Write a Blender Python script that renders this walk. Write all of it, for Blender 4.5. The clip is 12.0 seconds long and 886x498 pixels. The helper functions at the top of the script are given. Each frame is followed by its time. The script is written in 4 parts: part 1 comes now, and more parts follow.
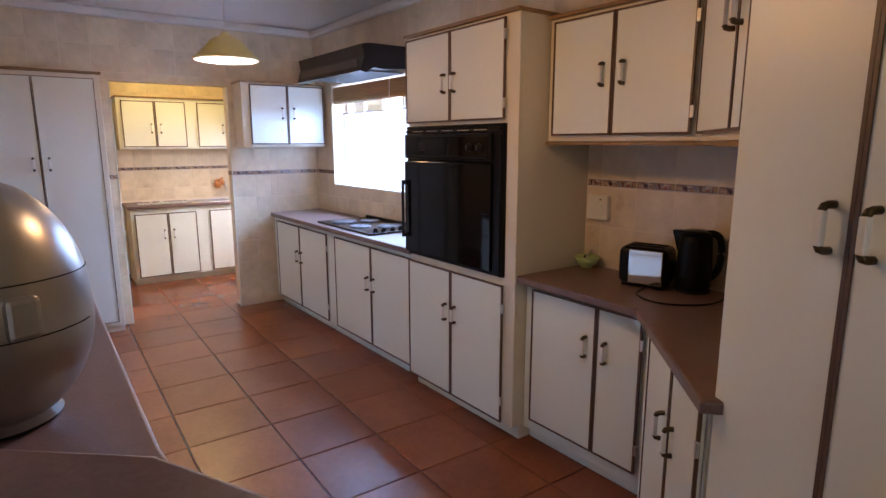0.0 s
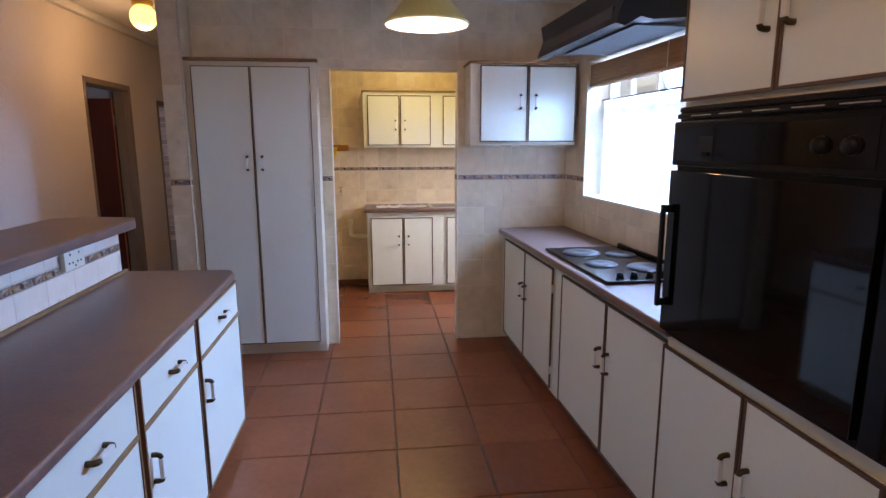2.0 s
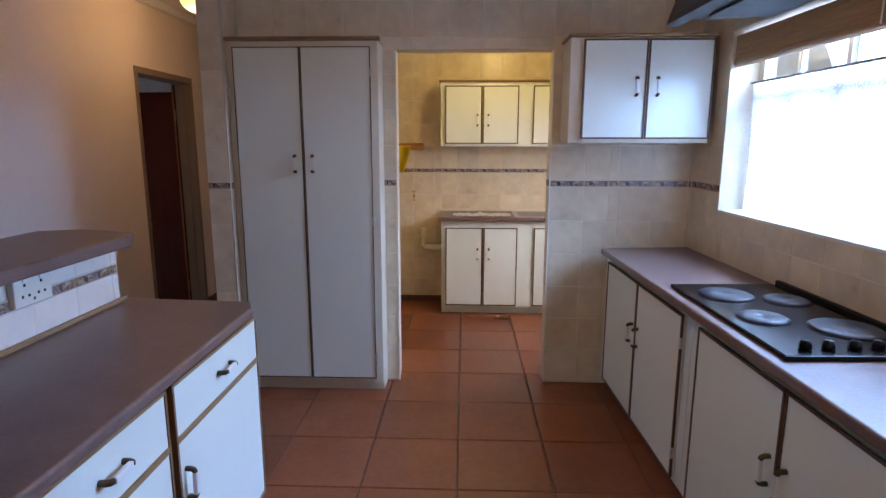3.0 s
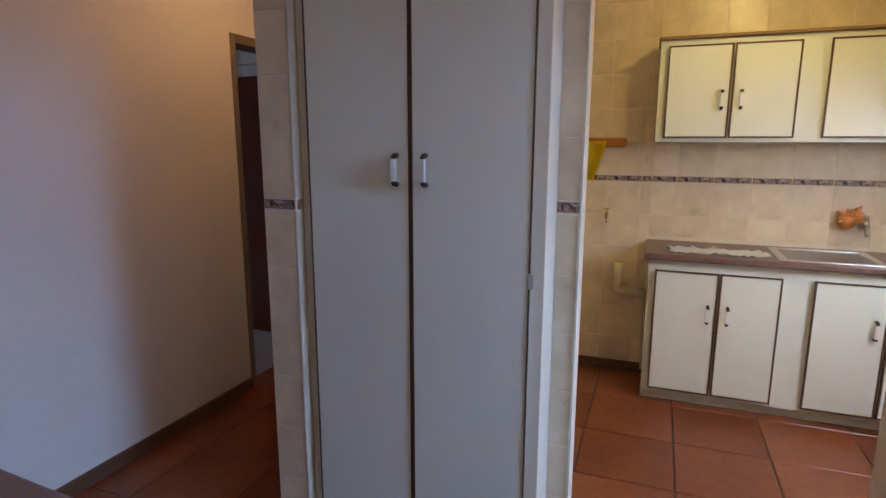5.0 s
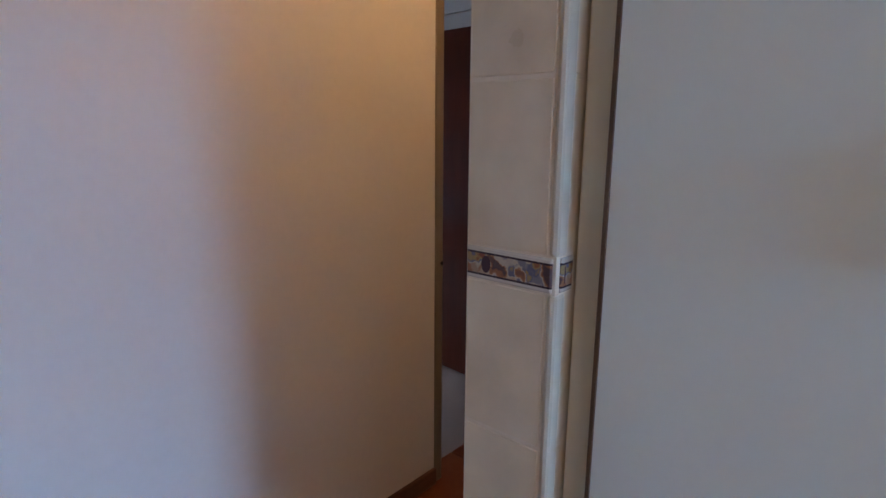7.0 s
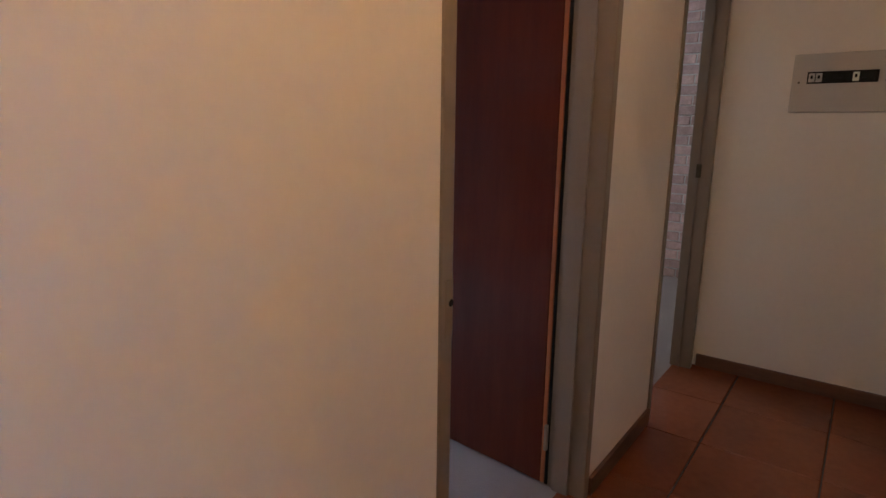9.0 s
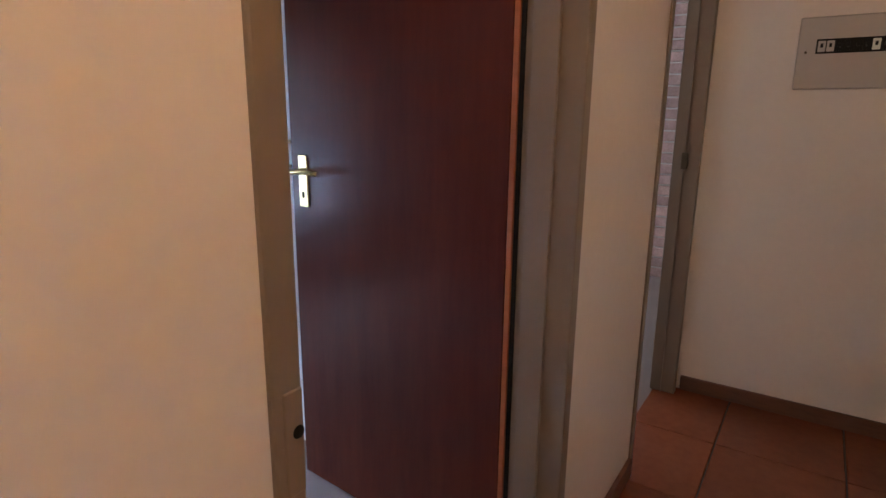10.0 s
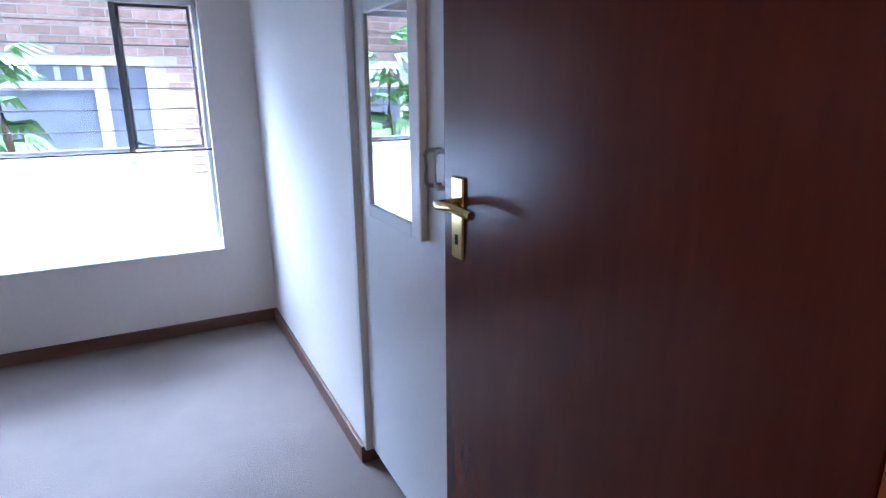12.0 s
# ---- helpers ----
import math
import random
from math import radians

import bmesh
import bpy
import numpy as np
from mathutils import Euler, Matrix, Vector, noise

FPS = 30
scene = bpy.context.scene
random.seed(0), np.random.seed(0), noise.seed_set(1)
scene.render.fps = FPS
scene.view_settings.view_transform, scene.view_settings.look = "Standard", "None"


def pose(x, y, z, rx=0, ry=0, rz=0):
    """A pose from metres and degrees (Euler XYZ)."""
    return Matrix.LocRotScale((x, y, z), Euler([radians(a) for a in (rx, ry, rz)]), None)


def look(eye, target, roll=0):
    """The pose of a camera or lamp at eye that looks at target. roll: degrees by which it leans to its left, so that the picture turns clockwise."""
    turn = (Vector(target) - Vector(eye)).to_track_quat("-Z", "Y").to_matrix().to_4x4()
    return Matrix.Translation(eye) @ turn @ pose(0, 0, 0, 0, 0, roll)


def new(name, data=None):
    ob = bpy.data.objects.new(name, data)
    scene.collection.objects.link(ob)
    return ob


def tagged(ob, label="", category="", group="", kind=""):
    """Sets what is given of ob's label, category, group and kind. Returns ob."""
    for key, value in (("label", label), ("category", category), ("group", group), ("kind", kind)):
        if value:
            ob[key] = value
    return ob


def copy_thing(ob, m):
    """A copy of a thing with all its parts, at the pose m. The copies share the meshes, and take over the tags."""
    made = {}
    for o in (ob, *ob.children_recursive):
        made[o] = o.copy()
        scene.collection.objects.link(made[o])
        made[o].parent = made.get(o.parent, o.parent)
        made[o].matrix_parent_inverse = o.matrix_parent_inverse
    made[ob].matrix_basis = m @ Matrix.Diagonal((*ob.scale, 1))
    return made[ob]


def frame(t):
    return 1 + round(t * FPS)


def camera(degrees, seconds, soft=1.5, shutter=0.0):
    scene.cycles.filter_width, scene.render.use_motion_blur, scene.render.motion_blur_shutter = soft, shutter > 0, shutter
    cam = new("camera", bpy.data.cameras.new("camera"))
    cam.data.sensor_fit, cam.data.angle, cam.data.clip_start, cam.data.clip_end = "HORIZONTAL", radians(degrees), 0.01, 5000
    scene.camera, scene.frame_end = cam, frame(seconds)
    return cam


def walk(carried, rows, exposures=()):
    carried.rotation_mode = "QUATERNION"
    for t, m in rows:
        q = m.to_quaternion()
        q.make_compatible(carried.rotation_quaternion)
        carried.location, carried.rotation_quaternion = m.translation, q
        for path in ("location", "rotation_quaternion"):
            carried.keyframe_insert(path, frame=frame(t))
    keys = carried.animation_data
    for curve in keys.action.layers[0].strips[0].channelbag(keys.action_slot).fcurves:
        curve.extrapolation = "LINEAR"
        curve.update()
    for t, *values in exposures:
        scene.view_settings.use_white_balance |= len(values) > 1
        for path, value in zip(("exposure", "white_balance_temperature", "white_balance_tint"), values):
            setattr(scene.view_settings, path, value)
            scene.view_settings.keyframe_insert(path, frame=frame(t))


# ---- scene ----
cam = camera(76.0, 12.0)
PATH = [
    (0, (0.008, -0.557, 1.561), (1.135, 1.053, 1.192), -0.1),
    (0.5, (0.252, -0.296, 1.57), (1.237, 1.404, 1.199), -0.1),
    (1, (0.482, -0.027, 1.567), (1.196, 1.804, 1.197), -0.2),
    (1.5, (0.674, 0.252, 1.554), (1.059, 2.179, 1.184), -0.1),
    (2, (0.841, 0.626, 1.542), (1.068, 2.579, 1.174), -0.1),
    (2.5, (0.937, 1.017, 1.536), (1.007, 2.982, 1.168), -0.0),
    (4.5, (0.858, 2.711, 1.491), (0.355, 4.611, 1.124), 0.1),
    (5, (0.749, 3.042, 1.494), (0.058, 4.881, 1.123), 0.1),
    (5.5, (0.597, 3.332, 1.486), (-0.255, 5.102, 1.112), 0.2),
    (6, (0.405, 3.63, 1.479), (-0.65, 5.288, 1.106), 0.4),
    (6.5, (0.19, 3.857, 1.49), (-1.021, 5.4, 1.097), 0.5),
    (7, (-0.099, 4.131, 1.45), (-1.384, 5.605, 1.029), 0.4),
    (7.5, (-0.323, 4.29, 1.439), (-1.64, 5.73, 1.003), 0.6),
    (7.7, (-0.42, 4.351, 1.421), (-1.739, 5.792, 0.992), 0.8),
    (9.3, (-0.912, 4.957, 1.270), (-2.030, 6.561, 0.850), 0.7),
    (9.5, (-0.960, 5.061, 1.267), (-2.048, 6.683, 0.835), 0.7),
    (10, (-1.068, 5.355, 1.269), (-2.139, 6.983, 0.816), 0.6),
    (10.5, (-1.180, 5.599, 1.278), (-2.254, 7.218, 0.800), 0.6),
    (11, (-1.308, 5.813, 1.288), (-2.457, 7.372, 0.774), -0.1),
    (11.5, (-1.398, 5.931, 1.293), (-2.782, 7.270, 0.755), -0.6),
    (12, (-1.524, 5.988, 1.307), (-3.138, 7.040, 0.775), -0.5),
]
EXPOSURE = [(0, -0.28, 7720, 28.0), (1, -0.35, 7620, 28.0), (1.5, -0.52, 7500, 26.0), (2.5, -0.85, 7440, 24.0), (4.5, -1.0, 7400, 21.0), (5.5, -0.95, 7400, 20.0), (6.5, -0.65, 7300, 15.0), (7.0, -0.48, 7250, 14.0), (7.7, -0.35, 7150, 14.0), (9.3, 0.36, 6850, 14.0), (9.7, 0.45, 6850, 15.5), (10, 0.57, 6850, 18.0), (10.5, 0.88, 6900, 24.0), (11, 0.75, 6650, 21.5), (12, 0.32, 6450, 16.5)]
walk(cam, [(t, look(*p)) for t, *p in PATH], EXPOSURE)

# ---- world and light ----
world = bpy.data.worlds.new("world")
scene.world = world
world.use_nodes = True
wn = world.node_tree.nodes
sky = wn.new("ShaderNodeTexSky")
sky.sky_type = "NISHITA"
sky.sun_disc = False
sky.sun_elevation, sky.sun_rotation = radians(57), radians(54)
world.node_tree.links.new(sky.outputs[0], wn["Background"].inputs[0])
wn["Background"].inputs[1].default_value = 0.15


def lamp(name, kind, m, energy, color, **more):
    data = bpy.data.lights.new(name, kind)
    data.energy, data.color = energy, color
    if "size" in more and kind == "AREA":
        data.shape, data.size, data.size_y = "RECTANGLE", more["size"][0], more["size"][1]
    if "spread" in more:
        data.spread = radians(more["spread"])
    if "radius" in more:
        data.shadow_soft_size = more["radius"]
    ob = new(name, data)
    ob.matrix_world = m
    return ob


sun = lamp("sun", "SUN", look((4.2, 3.0, 8), (0, 0, 0)), 5.0, (1.0, 0.95, 0.87))
sun.data.angle = radians(0.5)
EAST_M = pose(2.36, 3.2, 0, 0, 0, 2.0)   # window wall of the kitchen
BED_M = pose(-3.2, 6.73, 0, 0, 0, -6)     # corner of the bedroom
lamp("kitchen_window_daylight", "AREA", EAST_M @ look((0.95, 1.15, 2.38), (-2.2, 0.4, 0.5)), 1850, (0.25, 0.51, 1.0), size=(1.7, 1.1), spread=165)
lamp("bedroom_sky_light", "AREA", BED_M @ look((-3.3, -1.2, 3.1), (-0.9, -1.0, 0.5)), 1250, (0.42, 0.63, 1.0), size=(2.8, 1.2))
lamp("dining_window_daylight", "AREA", look((-0.6, -2.55, 1.4), (-0.3, 3, 1.0)), 10, (0.9, 1.0, 0.84), size=(1.7, 1.3))
lamp("scullery_window_daylight", "AREA", look((2.35, 5.5, 1.5), (0.95, 6.1, 0.05)), 48, (0.62, 0.78, 1.0), size=(0.7, 0.9), spread=130)
lamp("rear_bedroom_daylight", "AREA", look((-4.6, 9.2, 1.7), (-1.2, 7.55, 0.2)), 105, (0.66, 0.8, 1.0), size=(1.4, 1.1))
WARM = (1.0, 0.66, 0.34)
lamp("pendant_bulb", "POINT", pose(1.10, 3.53, 2.08), 14, WARM, radius=0.05)
lamp("breakfast_bulb", "POINT", pose(0.95, 1.2, 2.05), 15.5, (1.0, 0.58, 0.21), radius=0.05)
lamp("passage_bulb", "POINT", pose(-0.92, 5.50, 2.33), 10.5, (1.0, 0.65, 0.34), radius=0.09)
lamp("scullery_bulb", "POINT", pose(1.25, 5.75, 2.42), 30, (1.0, 0.84, 0.34), radius=0.06)


# ---- materials ----
def material(name, base, rough=0.5, metal=0.0, vary=0.12, scale=6.0, bump=0.0, bump_scale=60.0, coat=0.0, random_by_object=0.0, stretch=(1, 1, 1), second=None, spec=0.5, even=False):
    """A surface with two scales of tone variation and fine relief."""
    m = bpy.data.materials.new(name)
    m.use_nodes = True
    t = m.node_tree
    n, link = t.nodes, t.links.new
    b = n["Principled BSDF"]
    b.inputs["Roughness"].default_value, b.inputs["Metallic"].default_value = rough, metal
    b.inputs["Coat Weight"].default_value, b.inputs["Specular IOR Level"].default_value = coat, spec
    co = n.new("ShaderNodeTexCoord")
    mp = n.new("ShaderNodeMapping")
    mp.inputs["Scale"].default_value = stretch
    link(co.outputs["Object"], mp.inputs[0])
    if random_by_object:
        info = n.new("ShaderNodeObjectInfo")
        sc = n.new("ShaderNodeVectorMath")
        sc.operation = "SCALE"
        sc.inputs[0].default_value = (3.7, 6.1, 1.7)
        link(info.outputs["Random"], sc.inputs["Scale"])
        link(sc.outputs[0], mp.inputs["Location"])
    big = n.new("ShaderNodeTexNoise")
    big.inputs["Scale"].default_value, big.inputs["Detail"].default_value = scale, 5
    link(mp.outputs[0], big.inputs["Vector"])
    fine = n.new("ShaderNodeTexNoise")
    fine.inputs["Scale"].default_value, fine.inputs["Detail"].default_value = bump_scale, 4
    link(mp.outputs[0], fine.inputs["Vector"])
    ramp = n.new("ShaderNodeValToRGB")
    dark = [c * (1 - vary) for c in base]
    lite = [min(1, c * (1 + vary)) for c in (second or base)]
    ramp.color_ramp.elements[0].position, ramp.color_ramp.elements[1].position = 0.25, 0.75
    ramp.color_ramp.elements[0].color, ramp.color_ramp.elements[1].color = (*dark, 1), (*lite, 1)
    mix = n.new("ShaderNodeMath")
    mix.operation = "MULTIPLY_ADD"
    mix.inputs[1].default_value = 0.35
    link(fine.outputs[0], mix.inputs[0])
    half = n.new("ShaderNodeMath")
    half.operation = "MULTIPLY"
    half.inputs[1].default_value = 0.65
    link(big.outputs[0], half.inputs[0])
    link(half.outputs[0], mix.inputs[2])
    link(mix.outputs[0], ramp.inputs[0])
    colour = ramp.outputs[0]
    if random_by_object:
        hsv = n.new("ShaderNodeHueSaturation")
        vr = n.new("ShaderNodeMapRange")
        vr.inputs[3].default_value, vr.inputs[4].default_value = 1 - random_by_object, 1 + random_by_object
        link(info.outputs["Random"], vr.inputs[0])
        link(vr.outputs[0], hsv.inputs["Value"])
        link(colour, hsv.inputs["Color"])
        colour = hsv.outputs[0]
    link(colour, b.inputs["Base Color"])
    rr = n.new("ShaderNodeMapRange")
    rr.inputs[3].default_value, rr.inputs[4].default_value = max(0.02, rough * 0.8), min(1, rough * 1.2)
    link(big.outputs[0], rr.inputs[0])
    if not even:
        link(rr.outputs[0], b.inputs["Roughness"])
    if bump:
        bp = n.new("ShaderNodeBump")
        bp.inputs["Strength"].default_value, bp.inputs["Distance"].default_value = bump, 0.004
        link(fine.outputs[0], bp.inputs["Height"])
        link(bp.outputs[0], b.inputs["Normal"])
    return m


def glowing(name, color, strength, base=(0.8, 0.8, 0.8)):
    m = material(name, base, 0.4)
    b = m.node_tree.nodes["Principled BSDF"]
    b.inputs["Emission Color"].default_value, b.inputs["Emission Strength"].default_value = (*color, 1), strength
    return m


PAINT = material("cream_wall_paint", (0.75, 0.68, 0.625), 0.6, vary=0.05, scale=1.5, bump=0.25, bump_scale=40)
CEIL = material("white_ceiling_paint", (0.74, 0.73, 0.72), 0.8, vary=0.04, scale=1.2, bump=0.1)
GROUT = material("wall_grout", (0.685, 0.58, 0.45), 0.85, vary=0.1, scale=8, bump=0.3)
WTILE = material("beige_glazed_tile", (0.60, 0.475, 0.33), 0.3, vary=0.1, scale=7, bump=0.12, bump_scale=18, random_by_object=0.05, second=(0.695, 0.58, 0.425))
# paler copy of the beige tile, with the window's light put into its colour
LIT_TILE = material("lit_glazed_tile", (0.73, 0.635, 0.565), 0.3, vary=0.06, scale=7, bump=0.1, bump_scale=18, random_by_object=0.04, second=(0.78, 0.69, 0.62))
FTILE = material("terracotta_floor_tile", (0.168, 0.047, 0.02), 0.27, vary=0.16, scale=2.2, bump_scale=30, spec=0.38, even=True, random_by_object=0.12, second=(0.205, 0.06, 0.026))
FGROUT = material("floor_grout", (0.05, 0.03, 0.02), 0.9, vary=0.2, scale=20, bump=0.3)
WHITE = material("white_melamine", (0.695, 0.725, 0.66), 0.38, vary=0.03, scale=2, bump=0.05)
CREAM = material("cream_painted_board", (0.66, 0.6, 0.49), 0.45, vary=0.05, scale=3, bump=0.08)
TRIM = material("brown_edge_trim", (0.085, 0.042, 0.022), 0.5, vary=0.3, scale=30, stretch=(1, 1, 0.2), bump=0.15)
MIDWOOD = material("mid_brown_wood", (0.15, 0.075, 0.036), 0.5, vary=0.25, scale=24, stretch=(1, 1, 0.2), bump=0.15)
TAN = material("light_wood_trim", (0.25, 0.14, 0.06), 0.5, vary=0.25, scale=24, stretch=(1, 1, 0.2), bump=0.15)
TOP = material("brown_laminate_worktop", (0.13, 0.068, 0.057), 0.36, vary=0.22, scale=9, bump=0.1, bump_scale=90, second=(0.165, 0.1, 0.086))
BRONZE = material("dark_bronze", (0.09, 0.07, 0.045), 0.35, metal=0.9, vary=0.3, scale=40)
GRIP = material("white_plastic_grip", (0.72, 0.72, 0.7), 0.35, vary=0.03)
STEEL = material("brushed_steel", (0.55, 0.54, 0.52), 0.3, metal=1.0, vary=0.1, scale=30, stretch=(1, 8, 1))
BLACK = material("black_enamel", (0.006, 0.006, 0.0065), 0.32, vary=0.2, scale=12, spec=0.12)
GLASSBLACK = material("black_oven_glass", (0.004, 0.004, 0.0045), 0.05, vary=0.1, scale=3, spec=0.22)
MAHOG = material("mahogany_veneer", (0.073, 0.0125, 0.0062), 0.24, spec=0.28, vary=0.13, scale=3, stretch=(5, 5, 0.6), bump=0.05, bump_scale=14, second=(0.088, 0.0175, 0.0088))
EDGEWOOD = material("bare_door_edge", (0.32, 0.085, 0.016), 0.5, vary=0.25, scale=9, stretch=(6, 6, 0.5), bump=0.1)
FRAME = material("taupe_frame_paint", (0.21, 0.158, 0.115), 0.42, vary=0.08, scale=5, bump=0.05)
SKIRT = material("stained_skirting", (0.13, 0.055, 0.03), 0.45, vary=0.3, scale=10, stretch=(1, 1, 6), bump=0.1)
CARPET = material("grey_brown_carpet", (0.19, 0.145, 0.122), 0.95, vary=0.18, scale=4, bump=0.9, bump_scale=260)
BRICK = material("red_brown_face_brick", (0.43, 0.28, 0.245), 0.85, vary=0.25, scale=14, bump=0.5, bump_scale=70, random_by_object=0.25, second=(0.5, 0.35, 0.31))
MORTAR = material("mortar", (0.55, 0.52, 0.48), 0.95, vary=0.1, bump=0.4)
PLASTIC = material("off_white_plastic", (0.7, 0.66, 0.58), 0.4, vary=0.03)
DARK = material("dark_recess", (0.012, 0.011, 0.01), 0.9, spec=0.1)


# ---- mesh helpers ----
def box(bm, x0, x1, y0, y1, z0, z1, bevel=0.0, segments=2):
    r = bmesh.ops.create_cube(bm, size=1.0)["verts"]
    bmesh.ops.scale(bm, vec=(abs(x1 - x0), abs(y1 - y0), abs(z1 - z0)), verts=r)
    bmesh.ops.translate(bm, vec=((x0 + x1) / 2, (y0 + y1) / 2, (z0 + z1) / 2), verts=r)
    if bevel:
        edges = list({e for v in r for e in v.link_edges})
        faces = bmesh.ops.bevel(bm, geom=edges, offset=bevel, segments=segments, affect="EDGES", profile=0.5)["faces"]
        if segments > 3:
            for f in faces:
                f.smooth = True


def boxes(*rows, bevel=0.0, segments=2):
    bm = bmesh.new()
    for r in rows:
        box(bm, *r, bevel=bevel, segments=segments)
    return bm


def prism(points, z0, z1, bevel=0.0, segments=3):
    """An outline of (x, y) raised from z0 to z1."""
    bm = bmesh.new()
    f = bm.faces.new([bm.verts.new((x, y, z0)) for x, y in points])
    g = bmesh.ops.extrude_face_region(bm, geom=[f])
    bmesh.ops.translate(bm, vec=(0, 0, z1 - z0), verts=[v for v in g["geom"] if isinstance(v, bmesh.types.BMVert)])
    bmesh.ops.recalc_face_normals(bm, faces=bm.faces)
    if bevel:
        bmesh.ops.bevel(bm, geom=list(bm.edges), offset=bevel, segments=segments, affect="EDGES", profile=0.5)
    return bm


def spin(profile, steps=28, axis_m=None):
    """A turned shape from (radius, height) pairs, about z."""
    bm = bmesh.new()
    rings = []
    for r, z in profile:
        rings.append([bm.verts.new((r * math.cos(2 * math.pi * i / steps), r * math.sin(2 * math.pi * i / steps), z)) for i in range(steps)])
    for a, b in zip(rings, rings[1:]):
        for i in range(steps):
            bm.faces.new((a[i], a[(i + 1) % steps], b[(i + 1) % steps], b[i]))
    if profile[0][0] > 1e-4:
        bm.faces.new(rings[0][::-1])
    if profile[-1][0] > 1e-4:
        bm.faces.new(rings[-1])
    bmesh.ops.remove_doubles(bm, verts=bm.verts, dist=1e-5)
    bmesh.ops.recalc_face_normals(bm, faces=bm.faces)
    for f in bm.faces:
        f.smooth = True
    if axis_m is not None:
        bmesh.ops.transform(bm, matrix=axis_m, verts=bm.verts)
    return bm


def tube(points, radius, steps=10):
    """A round bar along the points."""
    bm = bmesh.new()
    rings = []
    pts = [Vector(p) for p in points]
    for i, p in enumerate(pts):
        d = (pts[min(i + 1, len(pts) - 1)] - pts[max(i - 1, 0)]).normalized()
        q = d.to_track_quat("Z", "Y")
        rings.append([bm.verts.new(p + q @ Vector((radius * math.cos(2 * math.pi * k / steps), radius * math.sin(2 * math.pi * k / steps), 0))) for k in range(steps)])
    for a, b in zip(rings, rings[1:]):
        for k in range(steps):
            bm.faces.new((a[k], a[(k + 1) % steps], b[(k + 1) % steps], b[k]))
    bm.faces.new(rings[0][::-1])
    bm.faces.new(rings[-1])
    bmesh.ops.recalc_face_normals(bm, faces=bm.faces)
    for f in bm.faces:
        f.smooth = len(f.verts) == 4
    return bm


def smooth_path(points, steps):
    """A rounded line through the points."""
    pts = [Vector(p) for p in points]
    out = []
    for i in range(len(pts) - 1):
        a, b, c, d = pts[max(i - 1, 0)], pts[i], pts[i + 1], pts[min(i + 2, len(pts) - 1)]
        for k in range(steps):
            t = k / steps
            out.append(0.5 * (2 * b + (c - a) * t + (2 * a - 5 * b + 4 * c - d) * t * t + (3 * b - a - 3 * c + d) * t ** 3))
    return out + [pts[-1]]


def mesh_of(bm, mat, name):
    me = bpy.data.meshes.new(name)
    bm.to_mesh(me)
    bm.free()
    me.materials.append(mat)
    return me


def part(name, bm, mat, parent, label="", m=None):
    ob = new(name, mesh_of(bm, mat, name))
    ob.parent = parent
    if m is not None:
        ob.matrix_basis = m
    return tagged(ob, label)


def thing(name, m, label, category, group=""):
    ob = new(name)
    ob.empty_display_size = 0.1
    ob.matrix_basis = m
    return tagged(ob, label, category, group)


def single(name, bm, mat, m, label, category, group=""):
    ob = new(name, mesh_of(bm, mat, name))
    ob.matrix_basis = m
    return tagged(ob, label, category, group)


def structure(name, bm, mat, label="", m=None):
    ob = new(name, mesh_of(bm, mat, name))
    if m is not None:
        ob.matrix_basis = m
    return tagged(ob, label, kind="structure")


# ---- the shell ----
H = 2.62                      # ceiling
NY = 4.927                    # tiled wall towards the scullery
PX = -0.555                   # wall between kitchen and passage
WX = -1.51                    # passage wall with the bedroom doors
EY = 8.106                    # end of the passage
EAST = EAST_M                 # x out of the room, y along the wall


def east(x, y, z, rz=0):
    return EAST @ pose(x, y, z, 0, 0, rz)


structure("floor", boxes((-1.62, 2.7, -2.75, 8.25, -0.12, -0.006)), FGROUT, "dark grout bed under the terracotta tiles")
structure("floor_bedroom", boxes((-5.4, -1.60, 2.5, 7.3, -0.1, 0.001)), CARPET, "grey-brown carpet with a short pile")
structure("floor_rear_bedroom", boxes((-5.4, -1.60, 7.3, 10.3, -0.1, 0.001)), CARPET, "grey-brown carpet with a short pile")
structure("ceiling", boxes((-1.62, 2.9, -2.75, 8.25, H, H + 0.1)), CEIL, "white painted ceiling board")
structure("ceiling_bedroom", boxes((-5.4, -1.62, 2.5, 10.3, H, H + 0.1)), CEIL, "white painted ceiling board")

structure("wall_north", boxes((1.455, 2.5, NY, NY + 0.14, 0, H), (-0.42, 1.455, NY, NY + 0.14, 2.066, H), (0.44, 0.52, NY, NY + 0.14, 0, 2.066)), GROUT, "beige tiled wall with the scullery opening")
structure("wall_passage_east", boxes((PX, -0.422, 4.703, 8.2, 0, H)), GROUT, "wall between the kitchen and the passage with a tiled end")
structure("wall_scullery_back", boxes((-0.422, 2.6, 6.86, 7.0, 0, H)), GROUT, "beige tiled back wall of the scullery")
structure("wall_scullery_side", boxes((2.42, 2.56, 5.0, 6.86, 0, H)), GROUT, "side wall of the scullery")
structure("wall_passage_end", boxes((-1.62, PX, EY, EY + 0.14, 0, H)), PAINT, "cream painted end wall of the passage")
D1a, D1b, D2a, D2b, DH = 5.743, 6.56, 7.31, 8.02, 2.035
WT = 0.16                     # its thickness
J = 0.036                     # steel frames sit in slightly wider openings
